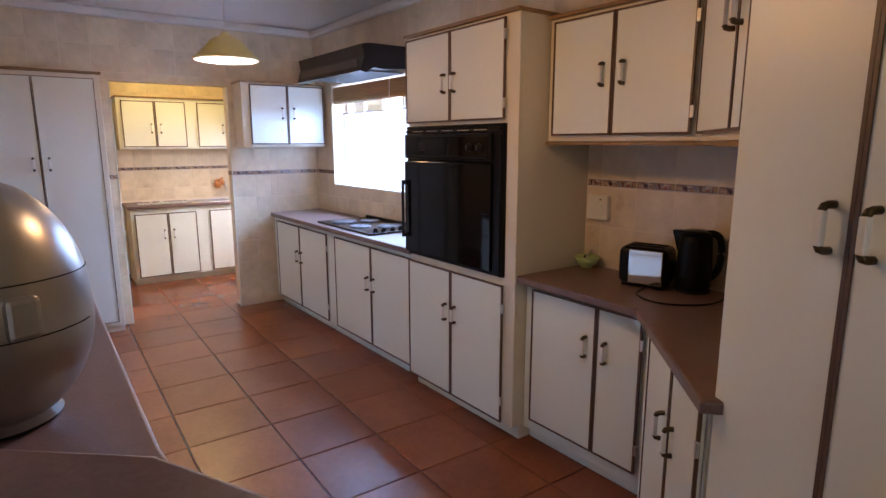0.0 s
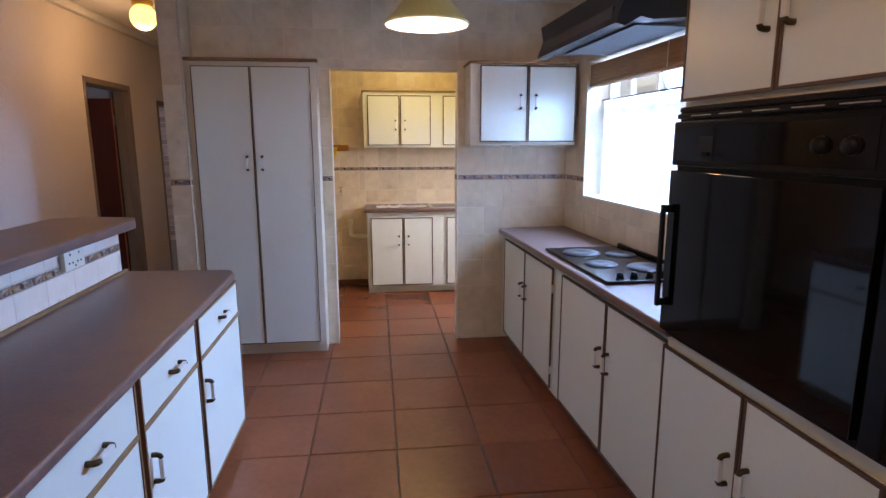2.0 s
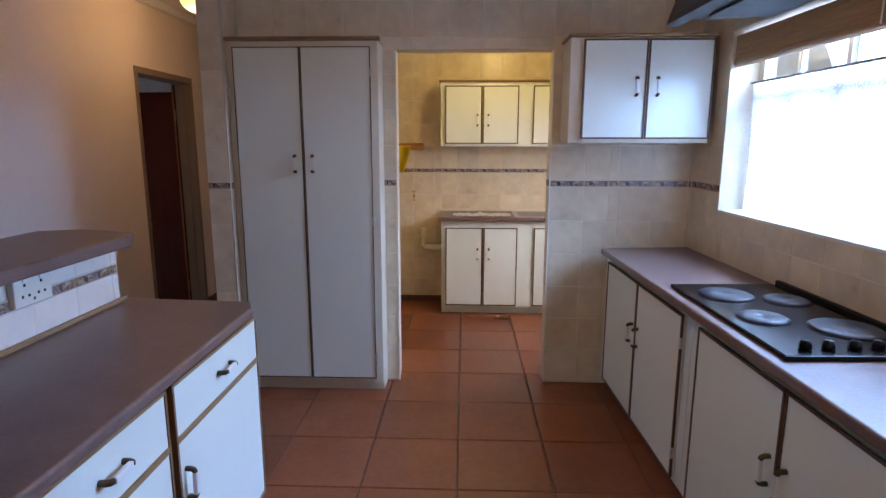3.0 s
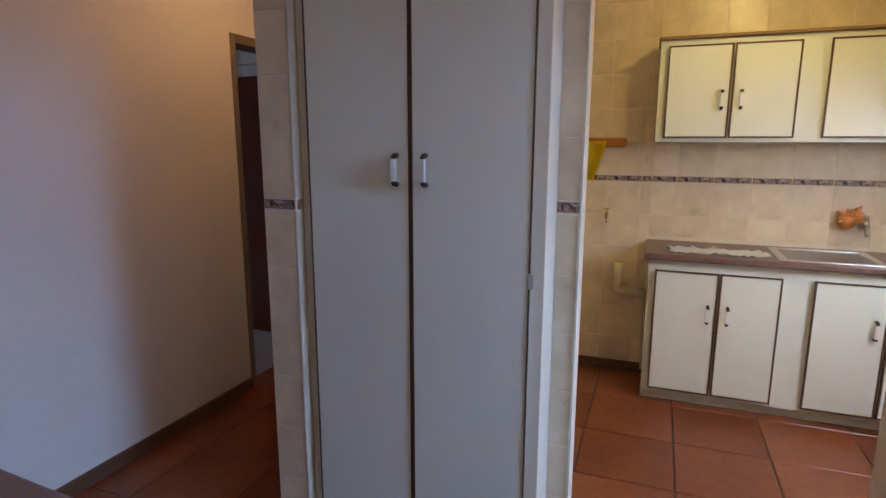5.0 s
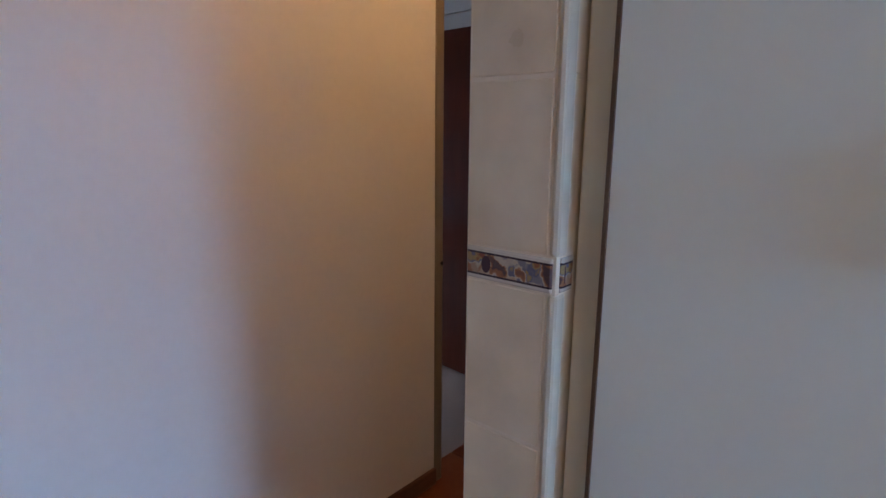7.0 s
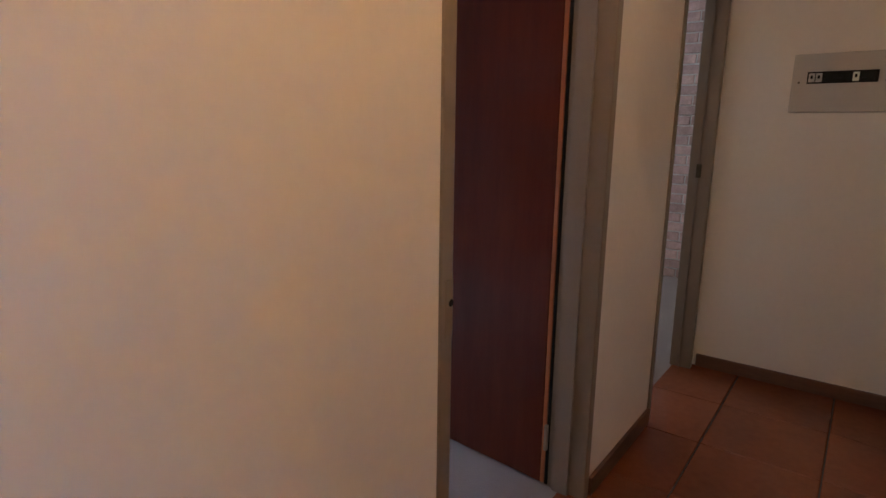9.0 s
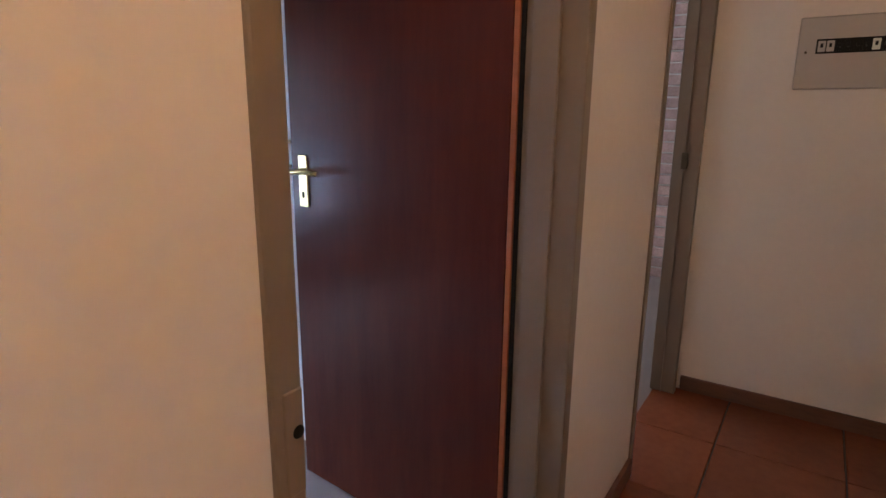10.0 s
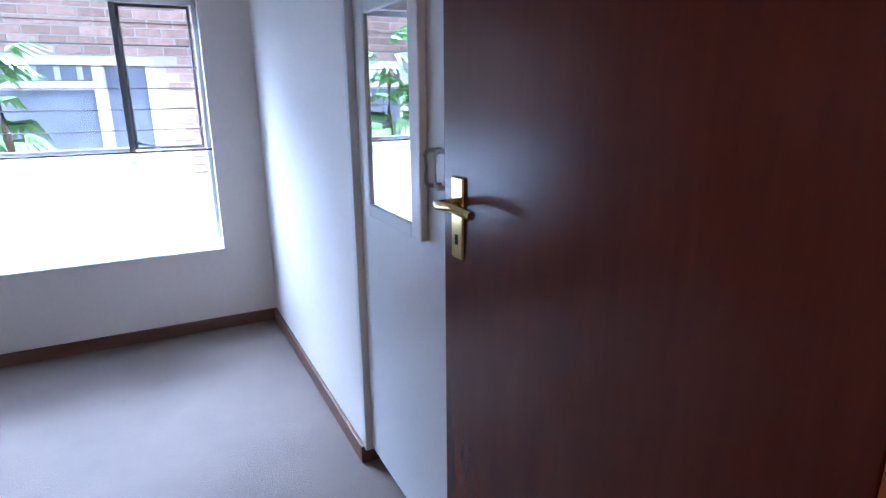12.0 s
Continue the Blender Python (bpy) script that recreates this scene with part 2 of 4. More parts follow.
structure("wall_west", boxes((WX - WT, WX, -2.75, D1a - J, 0, H), (WX - WT, WX, D1a - J, D1b + J, DH + J, H), (WX - WT, WX, D1b + J, D2a - J, 0, H), (WX - 0.10, WX, D2a - J, D2b + J, 1.95 + J, H), (WX - 0.10, WX, D2b + J, EY, 0, H)), PAINT, "cream painted wall with two bedroom doorways")
structure("wall_south", boxes((-1.51, -1.4, -2.75, -2.6, 0, H), (-1.4, 0.4, -2.75, -2.6, 0, 0.75), (-1.4, 0.4, -2.75, -2.6, 2.1, H), (0.4, 2.6, -2.75, -2.6, 0, H)), PAINT, "plain painted wall with a wide window")
# window wall
WA, WB, WZ0, WZ1 = -0.6, 1.36, 1.16, 2.09
structure("wall_east", boxes((0, 0.24, -6.1, WA, 0, H), (0, 0.24, WB, 1.78, 0, H), (0, 0.24, WA, WB, 0, WZ0), (0, 0.24, WA, WB, WZ1, H)), GROUT, "beige tiled wall with the kitchen window", EAST)
# bedrooms: the room stands a little askew to the passage
BR = BED_M
BXL = -1.56
BWa, BWb, BWz0, BWz1 = -2.15, -0.255, 0.465, 1.775
structure("wall_bedroom_west", boxes((BXL - 0.22, BXL, -4.3, BWa, 0, H), (BXL - 0.22, BXL, BWb, 3.2, 0, H), (BXL - 0.22, BXL, BWa, BWb, 0, BWz0), (BXL - 0.22, BXL, BWa, BWb, BWz1, H)), PAINT, "pale painted bedroom wall with a steel window", BR)
structure("wall_bedroom_north", boxes((BXL, -0.003, 0, 0.12, 0, H), (-0.12, -0.003, 0.12, 0.68, 0, H), (-0.003, 1.62, 0.62, 0.72, 0, H)), PAINT, "pale painted bedroom wall", BR)
structure("wall_bedroom_south", boxes((-5.3, -1.67, 2.5, 2.6, 0, H)), PAINT, "plain painted wall")
structure("wall_rear_bedroom", boxes((-5.0, -1.5, 10.12, 10.3, 0, H), (-1.66, -1.5, 8.25, 10.12, 0, H)), MORTAR, "mortar bed of a face-brick wall")

# ---- kitchen cabinets ----
def door_mesh(w, h):
    return boxes((0, w, -0.02, -0.002, 0, h), bevel=0.0025)


def rim(w, h, b=0.0065, y0=-0.0235, y1=-0.013, o=0.003):
    return boxes((-o, b, y0, y1, -o, h + o), (w - b, w + o, y0, y1, -o, h + o), (b, w - b, y0, y1, -o, b), (b, w - b, y0, y1, h - b, h + o))


def pull_parts(parent, x, z, upright=True, length=0.092):
    """A white bar between two dark bronze feet, standing off the door."""
    a = length / 2
    m = pose(x, -0.02, z) if upright else pose(x, -0.02, z, 0, 90, 0)
    for s in (1, -1):
        bm = tube([(0, 0, s * a), (0, -0.014, s * a), (0, -0.024, s * (a - 0.003)), (0, -0.028, s * (a - 0.012))], 0.0085, 10)
        part("handle_foot", bm, BRONZE, parent, "dark bronze handle foot", m)
    part("handle_grip", boxes((-0.009, 0.009, -0.035, -0.021, -a + 0.01, a - 0.01), bevel=0.003), GRIP, parent, "white handle grip", m)


def hinge_parts(parent, x, zs):
    for z in zs:
        bm = boxes((x - 0.009, x + 0.009, -0.028, -0.016, z - 0.024, z + 0.024), bevel=0.003)
        part("hinge", bm, STEEL, parent, "small steel hinge")


def add_door(cab, x0, x1, z0, z1, handle, hinge=None, name="door", tan_rails=False, plain_edge=False, edge=0.0065):
    """handle: (x, z) from the door's lower left corner, or (x, z, 'flat')."""
    d = part(name, door_mesh(x1 - x0, z1 - z0), WHITE, cab, "white panel with brown edging", pose(x0, 0, z0))
    w, h, b = x1 - x0, z1 - z0, 0.007
    if tan_rails:
        for a in (-0.003, w - b):
            part("edge_trim", boxes((a, a + b + 0.003, -0.0235, -0.001, -0.003, h + 0.003)), MIDWOOD, d, "brown wooden edge trim")
        for a in (-0.003, h - b):
            part("rail_trim", boxes((b, w - b, -0.0235, -0.001, a, a + b + 0.003)), TAN, d, "light wooden edge trim")
    elif plain_edge:
        part("edge_trim", boxes((w - b, w + 0.003, -0.0235, -0.001, 0, h)), TRIM, d, "brown wooden edge trim")
    else:
        part("edge_trim", rim(w, h, edge, o=edge * 0.4), TRIM, d, "brown wooden edge trim")
    if handle:
        pull_parts(d, handle[0], handle[1], len(handle) == 2)
    if hinge is not None:
        h = z1 - z0
        hinge_parts(d, hinge, (h * 0.16, h * 0.84) if h < 1.2 else (h * 0.07, h * 0.5, h * 0.93))
    return d


def cabinet(name, m, w, d, z0, z1, label, category, kick=0.0, body=CREAM, group="", foot_in=0.05):
    c = thing(name, m, label, category, group)
    part("body", boxes((0, w, 0, d, z0, z1), bevel=0.003), body, c)
    if kick:
        part("plinth", boxes((0.0, w, foot_in, d, 0, kick)), body, c, "recessed plinth")
    return c


# pantry, built into the wall
pantry = cabinet("pantry_cupboard", pose(-0.418, 4.742, 0), 0.862, 0.55, 0.055, 2.085, "tall white pantry cupboard with brown edging built into the wall", "cupboard", kick=0.055, foot_in=0.03)
add_door(pantry, 0.044, 0.4205, 0.095, 2.05, (0.332, 1.31), edge=0.0035)
add_door(pantry, 0.428, 0.82, 0.095, 2.05, (0.049, 1.31), hinge=0.396, edge=0.0035)
part("top_trim", boxes((-0.0, 0.876, -0.03, 0.02, 2.085, 2.105), bevel=0.004), TAN, pantry, "light wooden top moulding")

# wall cupboard in the corner, on the tiled wall
uc = cabinet("wall_cupboard", pose(1.505, 4.672, 0), 0.765, 0.25, 1.525, 2.085, "small white wall cupboard with two doors", "cupboard")
add_door(uc, 0.07, 0.405, 1.55, 2.07, (0.285, 0.275))
add_door(uc, 0.415, 0.757, 1.55, 2.07, (0.05, 0.275))
part("top_trim", boxes((-0.012, 0.77, -0.025, 0.25, 2.085, 2.1), bevel=0.003), TAN, uc)

# hob run along the window wall (front faces the room)
HF = -0.486
b1 = cabinet("base_cupboard", east(HF, 1.71, 0, -90), 1.235, 0.48, 0.07, 0.862, "white base cupboard under the hob worktop", "cupboard", kick=0.07, group="base cupboards", body=WHITE)
add_door(b1, 0.11, 0.627, 0.1, 0.828, (0.48, 0.455))
add_door(b1, 0.638, 1.178, 0.1, 0.828, (0.036, 0.455), hinge=0.544)
b2 = cabinet("base_cupboard", east(HF, 0.472, 0, -90), 1.21, 0.48, 0.07, 0.862, "white base cupboard beside the oven housing", "cupboard", kick=0.07, group="base cupboards", body=WHITE)
add_door(b2, 0.095, 0.655, 0.1, 0.828, (0.523, 0.455))
add_door(b2, 0.666, 1.172, 0.1, 0.828, (0.036, 0.455))
worktop = single("worktop", prism([(-0.54, -0.75), (0, -0.75), (0, 1.71), (-0.54, 1.66)], 0.865, 0.902, 0.008), TOP, EAST, "brown laminate worktop with a rounded edge", "worktop")

# oven housing
oh = cabinet("oven_housing", east(-0.527, -0.735, 0, -90), 0.945, 0.54, 0.08, 2.16, "tall white housing around the built-in oven", "cupboard", kick=0.08)
add_door(oh, 0.012, 0.435, 0.09, 0.838, (0.385, 0.5))
add_door(oh, 0.445, 0.872, 0.09, 0.838, (0.036, 0.5), hinge=0.434)
add_door(oh, 0.01, 0.428, 1.675, 2.142, (0.378, 0.2))
add_door(oh, 0.438, 0.862, 1.675, 2.142, (0.038, 0.2), hinge=0.431)
part("top_trim", boxes((-0.01, 0.955, -0.025, 0.3, 2.16, 2.177), bevel=0.003), TAN, oh, "light wooden top moulding")
part("corner_trim", boxes((0.93, 0.948, -0.004, 0.012, 0.08, 2.159), bevel=0.003), CREAM, oh, "cream corner strip")

# built-in oven
oven = thing("built_in_oven", east(-0.527, -0.735, 0, -90), "black built-in wall oven with a glass door", "oven")
part("body", boxes((0.01, 0.868, -0.02, 0.3, 0.88, 1.655), bevel=0.004), BLACK, oven)
part("side_bevel", boxes((0.806, 0.862, -0.034, -0.019, 0.888, 1.606), bevel=0.006), BLACK, oven, "black side moulding")
od = part("oven_door", boxes((0.016, 0.798, -0.046, -0.022, 0.905, 1.452), bevel=0.002), GLASSBLACK, oven, "dark glass oven door")
pn = part("control_panel", boxes((0.016, 0.798, -0.044, -0.022, 1.468, 1.608), bevel=0.005), BLACK, oven, "black control panel")
part("panel_face", boxes((0.04, 0.775, -0.0465, -0.0435, 1.486, 1.592), bevel=0.001), GLASSBLACK, pn, "dark glass control face")
part("vent", boxes((0.02, 0.86, -0.038, -0.02, 1.616, 1.632), (0.02, 0.86, -0.030, -0.02, 1.638, 1.652), bevel=0.003), BLACK, oven, "black vent slats")
# the broken glint along the vent, laid on as thin bright strips
for k in range(5):
    part("vent_slot", boxes((0.10 + 0.14 * k, 0.20 + 0.14 * k, -0.0392, -0.036, 1.6225, 1.6255)), STEEL, oven, "bright strip drawn as a glint on the vent")
ck = part("clock", boxes((0.165, 0.235, -0.0482, -0.045, 1.515, 1.56), bevel=0.001), material("grey_clock_face", (0.02, 0.021, 0.023), 0.4, spec=0.1), pn, "grey clock window")
part("clock_button", boxes((0.19, 0.215, -0.0505, -0.0475, 1.503, 1.513), bevel=0.001), DARK, ck)
for kx in (0.632, 0.715):
    part("knob", spin([(0.022, 0), (0.021, 0.006), (0.017, 0.016), (0.0, 0.017)], 20, pose(kx, -0.046, 1.535, 90)), BLACK, pn, "round black knob")
hb = boxes((0.022, 0.042, -0.078, -0.064, 0.99, 1.34), bevel=0.005)
box(hb, 0.023, 0.041, -0.067, -0.044, 1.312, 1.338, 0.004)
box(hb, 0.023, 0.041, -0.067, -0.044, 0.992, 1.018, 0.004)
part("handle", hb, BLACK, od, "upright black door handle")

# right-hand run
b3 = cabinet("base_cupboard", east(-0.45, -1.686, 0, -90), 0.74, 0.43, 0.07, 0.862, "white base cupboard under the breakfast worktop", "cupboard", kick=0.07, group="base cupboards", body=WHITE)
add_door(b3, 0.062, 0.453, 0.14, 0.838, (0.34, 0.5))
add_door(b3, 0.463, 0.687, 0.14, 0.838, (0.05, 0.5), hinge=0.231)
w0, w1 = Vector((1.895, 0.80)), Vector((1.335, 0.19))
dg = w1 - w0
ang = math.degrees(math.atan2(dg.y, dg.x))
corner = thing("corner_cupboard", pose(w0.x + 0.054, w0.y - 0.018, 0, 0, 0, ang), "white diagonal corner base cupboard", "cupboard", "base cupboards")
part("body", boxes((0.06, 0.795, 0.0, 0.4, 0.07, 0.862), bevel=0.003), WHITE, corner)
part("plinth", boxes((0.06, 0.795, 0.05, 0.4, 0, 0.07)), WHITE, corner)
add_door(corner, 0.185, 0.495, 0.12, 0.845, (0.26, 0.5))
add_door(corner, 0.507, 0.785, 0.12, 0.845, (0.05, 0.5), hinge=0.281)
single("worktop", prism([(1.895, 1.5), (2.415, 1.5), (2.45, 0.2), (1.75, -0.2), (1.335, 0.18), (1.895, 0.79)], 0.866, 0.904, 0.008), TOP, pose(0, 0, 0), "brown laminate corner worktop with a rounded edge", "worktop")
tall = thing("tall_cupboard", pose(1.412, 0.17, 0, 0, 0, -115), "tall white cupboard with brown edging", "cupboard")
part("body", boxes((0, 0.74, 0.0, 0.5, 0.07, 2.15), bevel=0.003), CREAM, tall)
part("plinth", boxes((0.0, 0.74, 0.04, 0.5, 0, 0.07)), CREAM, tall)
add_door(tall, 0.003, 0.343, 0.1, 2.12, (0.295, 1.295), plain_edge=True)
add_door(tall, 0.35, 0.70, 0.1, 2.12, (0.045, 1.295))

# wall cupboards over the breakfast worktop
wu = cabinet("wall_cupboard", east(-0.33, -1.688, 0, -90), 0.86, 0.32, 1.565, 2.135, "white wall cupboard with two doors over the worktop", "cupboard", group="breakfast wall cupboards")
add_door(wu, 0.042, 0.379, 1.595, 2.115, (0.29, 0.26))
add_door(wu, 0.389, 0.757, 1.595, 2.115, (0.05, 0.26), hinge=0.375)
part("bottom_trim", boxes((0.0, 0.86, -0.02, 0.32, 1.548, 1.564), bevel=0.003), TAN, wu, "light wooden bottom moulding")
part("top_trim", boxes((0.0, 0.86, -0.025, 0.32, 2.136, 2.152), bevel=0.003), TAN, wu)
wc = thing("wall_cupboard", pose(2.09, 0.69, 0, 0, 0, -140), "white diagonal corner wall cupboard", "cupboard", "breakfast wall cupboards")
part("body", boxes((0, 0.72, 0.0, 0.3, 1.565, 2.135), bevel=0.003), CREAM, wc)
add_door(wc, 0.015, 0.575, 1.595, 2.115, (0.52, 0.33))
add_door(wc, 0.587, 0.715, 1.595, 2.115, (0.045, 0.33))
part("bottom_trim", boxes((0, 0.72, -0.02, 0.3, 1.548, 1.564), bevel=0.003), TAN, wc)

# peninsula
for y, w in ((2.90, 0.685), (2.32, 0.58), (1.74, 0.58), (1.16, 0.58), (0.40, 0.76)):
    u = cabinet("drawer_unit", pose(0.09, y, 0, 0, 0, 90), w - 0.002, 0.5, 0.07, 0.852, "white base unit with a drawer above a cupboard door", "cupboard", kick=0.07, body=MIDWOOD, group="peninsula units")
    add_door(u, 0.017, w - 0.019, 0.676, 0.846, (w / 2, 0.085, "flat"), name="drawer_front", tan_rails=True)
    add_door(u, 0.017, w - 0.019, 0.09, 0.67, (0.04, 0.43), tan_rails=True)
single("peninsula_worktop", prism([(-0.45, 0.35), (0.205, 0.35), (0.158, 0.76), (0.112, 3.55), (0.075, 3.63), (-0.45, 3.665)], 0.855, 0.893, 0.01), TOP, pose(0, 0, 0), "long brown laminate worktop with a rounded edge", "worktop")
# lightened grout to match: the half wall's window light is in the colour
LIT_GROUT = material("lit_wall_grout", (0.72, 0.64, 0.57), 0.85, vary=0.08, scale=8, bump=0.3)
structure("wall_half", boxes((-0.59, -0.46, 0.2, 3.62, 0, 1.134), (-0.59, -0.02, -0.05, 0.19, 0, 1.134)), LIT_GROUT, "low tiled wall behind the peninsula")
single("bar_ledge", prism([(-0.76, -0.13), (0.1, -0.13), (0.19, -0.01), (0.088, 0.179), (-0.074, 0.315), (-0.325, 0.40), (-0.322, 3.5), (-0.36, 3.59), (-0.6, 3.66), (-0.76, 3.6)], 1.136, 1.18, 0.009), TOP, pose(0, 0, 0), "raised brown laminate breakfast ledge on the low wall", "ledge")

# scullery units
sb = cabinet("sink_cupboard", pose(0.735, 6.392, 0), 1.55, 0.46, 0.06, 0.85, "white sink base cupboard with brown edging", "cupboard", kick=0.06, body=WHITE)
add_door(sb, 0.04, 0.362, 0.09, 0.79, (0.28, 0.47))
add_door(sb, 0.374, 0.665, 0.09, 0.79, (0.045, 0.47))
add_door(sb, 0.815, 1.14, 0.09, 0.79, (0.28, 0.47))
add_door(sb, 1.152, 1.46, 0.09, 0.79, (0.045, 0.47))
su = cabinet("wall_cupboard", pose(0.72, 6.55, 0), 1.55, 0.305, 1.495, 2.045, "white scullery wall cupboard with brown edging", "cupboard", body=WHITE)
add_door(su, 0.045, 0.362, 1.52, 2.01, (0.28, 0.2))
add_door(su, 0.374, 0.68, 1.52, 2.01, (0.045, 0.2))
add_door(su, 0.81, 1.12, 1.52, 2.01, (0.27, 0.2))
add_door(su, 1.132, 1.45, 1.52, 2.01, (0.045, 0.2))
part("top_trim", boxes((-0.012, 1.55, -0.025, 0.305, 2.046, 2.062), bevel=0.003), TAN, su)
slab = single("scullery_worktop", boxes((0.71, 2.38, 6.345, 6.855, 0.852, 0.886), bevel=0.006), TOP, pose(0, 0, 0), "brown worktop around the scullery sink", "worktop")

# ---- hob, hood and window ----
hob = thing("hob", EAST, "black four-plate electric hob set into the worktop", "hob")
part("plate", boxes((-0.49, -0.035, -0.14, 0.72, 0.903, 0.917), bevel=0.004), material("black_hob_enamel", (0.008, 0.008, 0.009), 0.2, vary=0.2, scale=14, spec=0.12), hob, "black enamel hob top")
part("rim", boxes((-0.495, -0.03, -0.148, -0.138, 0.903, 0.917), bevel=0.002), BLACK, hob, "black front edge")
part("back_ridge", boxes((-0.03, -0.004, -0.148, 0.724, 0.903, 0.934), bevel=0.006), BLACK, hob, "raised dark rear edge")
for px, py, pr in ((-0.34, 0.53, 0.095), (-0.14, 0.45, 0.075), (-0.36, 0.22, 0.075), (-0.15, 0.10, 0.1)):
    ring = part("hotplate", spin([(pr + 0.012, 0.917), (pr + 0.012, 0.920), (pr, 0.9265), (pr * 0.3, 0.9265), (pr * 0.25, 0.924), (0, 0.924)], 28, pose(px, py, 0)), material("cast_iron_plate", (0.035, 0.037, 0.042), 0.4, metal=0.0, vary=0.2, scale=20, spec=0.25), hob, "grey solid hotplate")
for kx in (-0.40, -0.33, -0.25, -0.18):
    part("knob", spin([(0.019, 0.917), (0.018, 0.93), (0.013, 0.943), (0, 0.945)], 16, pose(kx, -0.085, 0)), BLACK, hob, "small black knob")

hood_section = [(0.0, 2.245), (-0.40, 2.245), (-0.455, 2.235), (-0.44, 2.155), (-0.475, 2.055), (-0.43, 2.045), (-0.36, 2.085), (-0.30, 2.075), (0.0, 2.10)]
hm = bmesh.new()
va = [hm.verts.new((x, -0.06, z)) for x, z in hood_section]
vb = [hm.verts.new((x, 1.03, z)) for x, z in hood_section]
hm.faces.new(va)
hm.faces.new(vb[::-1])
for i in range(len(va)):
    hm.faces.new((va[i], vb[i], vb[(i + 1) % len(va)], va[(i + 1) % len(va)]))
bmesh.ops.recalc_face_normals(hm, faces=hm.faces)
hood = thing("cooker_hood", EAST, "dark grey sloping cooker hood on the window wall", "cooker hood")
HOODM = material("dark_grey_hood_paint", (0.016, 0.015, 0.016), 0.38, vary=0.15, scale=10, spec=0.3)
part("canopy", hm, HOODM, hood)
part("visor", boxes((-0.472, -0.462, 0.0, 0.97, 2.075, 2.135), bevel=0.003), material("grey_visor", (0.035, 0.034, 0.036), 0.3), hood, "grey slanted visor", pose(0.008, 0, 0))
part("filter", boxes((-0.33, -0.05, 0.05, 0.92, 2.068, 2.078), bevel=0.002), material("greasy_filter", (0.05, 0.05, 0.052), 0.6, vary=0.25, scale=40), hood, "dull grease filter")

ALU = material("pale_window_frame", (0.62, 0.6, 0.56), 0.4, vary=0.06)
GLASS = bpy.data.materials.new("window_glass")
GLASS.use_nodes = True
gb = GLASS.node_tree.nodes["Principled BSDF"]
gb.inputs["Transmission Weight"].default_value, gb.inputs["Roughness"].default_value, gb.inputs["IOR"].default_value = 1.0, 0.0, 1.45


def cloth(name, base, through_share, gaps=0.0, scale=140.0):
    """A thin curtain: part of the light goes through it, and small holes show what lies behind."""
    m = bpy.data.materials.new(name)
    m.use_nodes = True
    t = m.node_tree
    n, link = t.nodes, t.links.new
    b = n["Principled BSDF"]
    b.inputs["Base Color"].default_value, b.inputs["Roughness"].default_value = (*base, 1), 0.9
    tr = n.new("ShaderNodeBsdfTranslucent")
    tr.inputs[0].default_value = (*base, 1)
    mix = n.new("ShaderNodeMixShader")
    mix.inputs[0].default_value = through_share
    link(b.outputs[0], mix.inputs[1])
    link(tr.outputs[0], mix.inputs[2])
    out = mix
    if gaps:
        no = n.new("ShaderNodeTexNoise")
        no.inputs["Scale"].default_value = scale
        co = n.new("ShaderNodeTexCoord")
        link(co.outputs["Object"], no.inputs["Vector"])
        mr = n.new("ShaderNodeMapRange")
        mr.inputs[1].default_value, mr.inputs[2].default_value, mr.inputs[4].default_value = 0.42, 0.58, gaps
        link(no.outputs[0], mr.inputs[0])
        cl = n.new("ShaderNodeBsdfTransparent")
        mx = n.new("ShaderNodeMixShader")
        link(mr.outputs[0], mx.inputs[0])
        link(mix.outputs[0], mx.inputs[1])
        link(cl.outputs[0], mx.inputs[2])
        out = mx
    link(out.outputs[0], n["Material Output"].inputs[0])
    return m


LACE = cloth("white_lace", (0.9, 0.9, 0.9), 0.22, gaps=0.62, scale=260)


def folds(x, y0, y1, z0, z1, depth=0.012, waves=16, wander=0.35):
    """A hanging sheet in the plane x, with soft upright folds."""
    bm = bmesh.new()
    nu, nv = waves * 6, 14
    grid = []
    for i in range(nu + 1):
        u = i / nu
        row = []
        for j in range(nv + 1):
            v = j / nv
            ph = 2 * math.pi * (waves * u + wander * math.sin(7 * u + 2.1 * v))
            row.append(bm.verts.new((x + depth * math.sin(ph) * (0.45 + 0.55 * v), y0 + (y1 - y0) * u, z1 + (z0 - z1) * v + 0.004 * v * math.sin(ph * 0.5))))
        grid.append(row)
    for i in range(nu):
        for j in range(nv):
            f = bm.faces.new((grid[i][j], grid[i + 1][j], grid[i + 1][j + 1], grid[i][j + 1]))
            f.smooth = True
    return bm


kw = tagged(new("window_1"), "pale framed kitchen window with small top lights", kind="structure")
kw.matrix_basis = EAST
fr = boxes((0.15, 0.2, WA, WA + 0.045, WZ0, WZ1), (0.15, 0.2, WB - 0.045, WB, WZ0, WZ1), (0.15, 0.2, WA, WB, WZ0, WZ0 + 0.045), (0.15, 0.2, WA, WB, WZ1 - 0.045, WZ1), bevel=0.004)
part("window_frame", fr, ALU, kw)
part("transom", boxes((0.155, 0.195, WA + 0.045, WB - 0.045, 1.76, 1.80), bevel=0.004), ALU, kw)
for k in range(1, 6):
    y = WA + (WB - WA) * k / 6
    part("glazing_bar", boxes((0.16, 0.19, y - 0.014, y + 0.014, WZ0 + 0.045, 1.76), (0.16, 0.19, y - 0.014, y + 0.014, 1.80, WZ1 - 0.045)), ALU, kw)
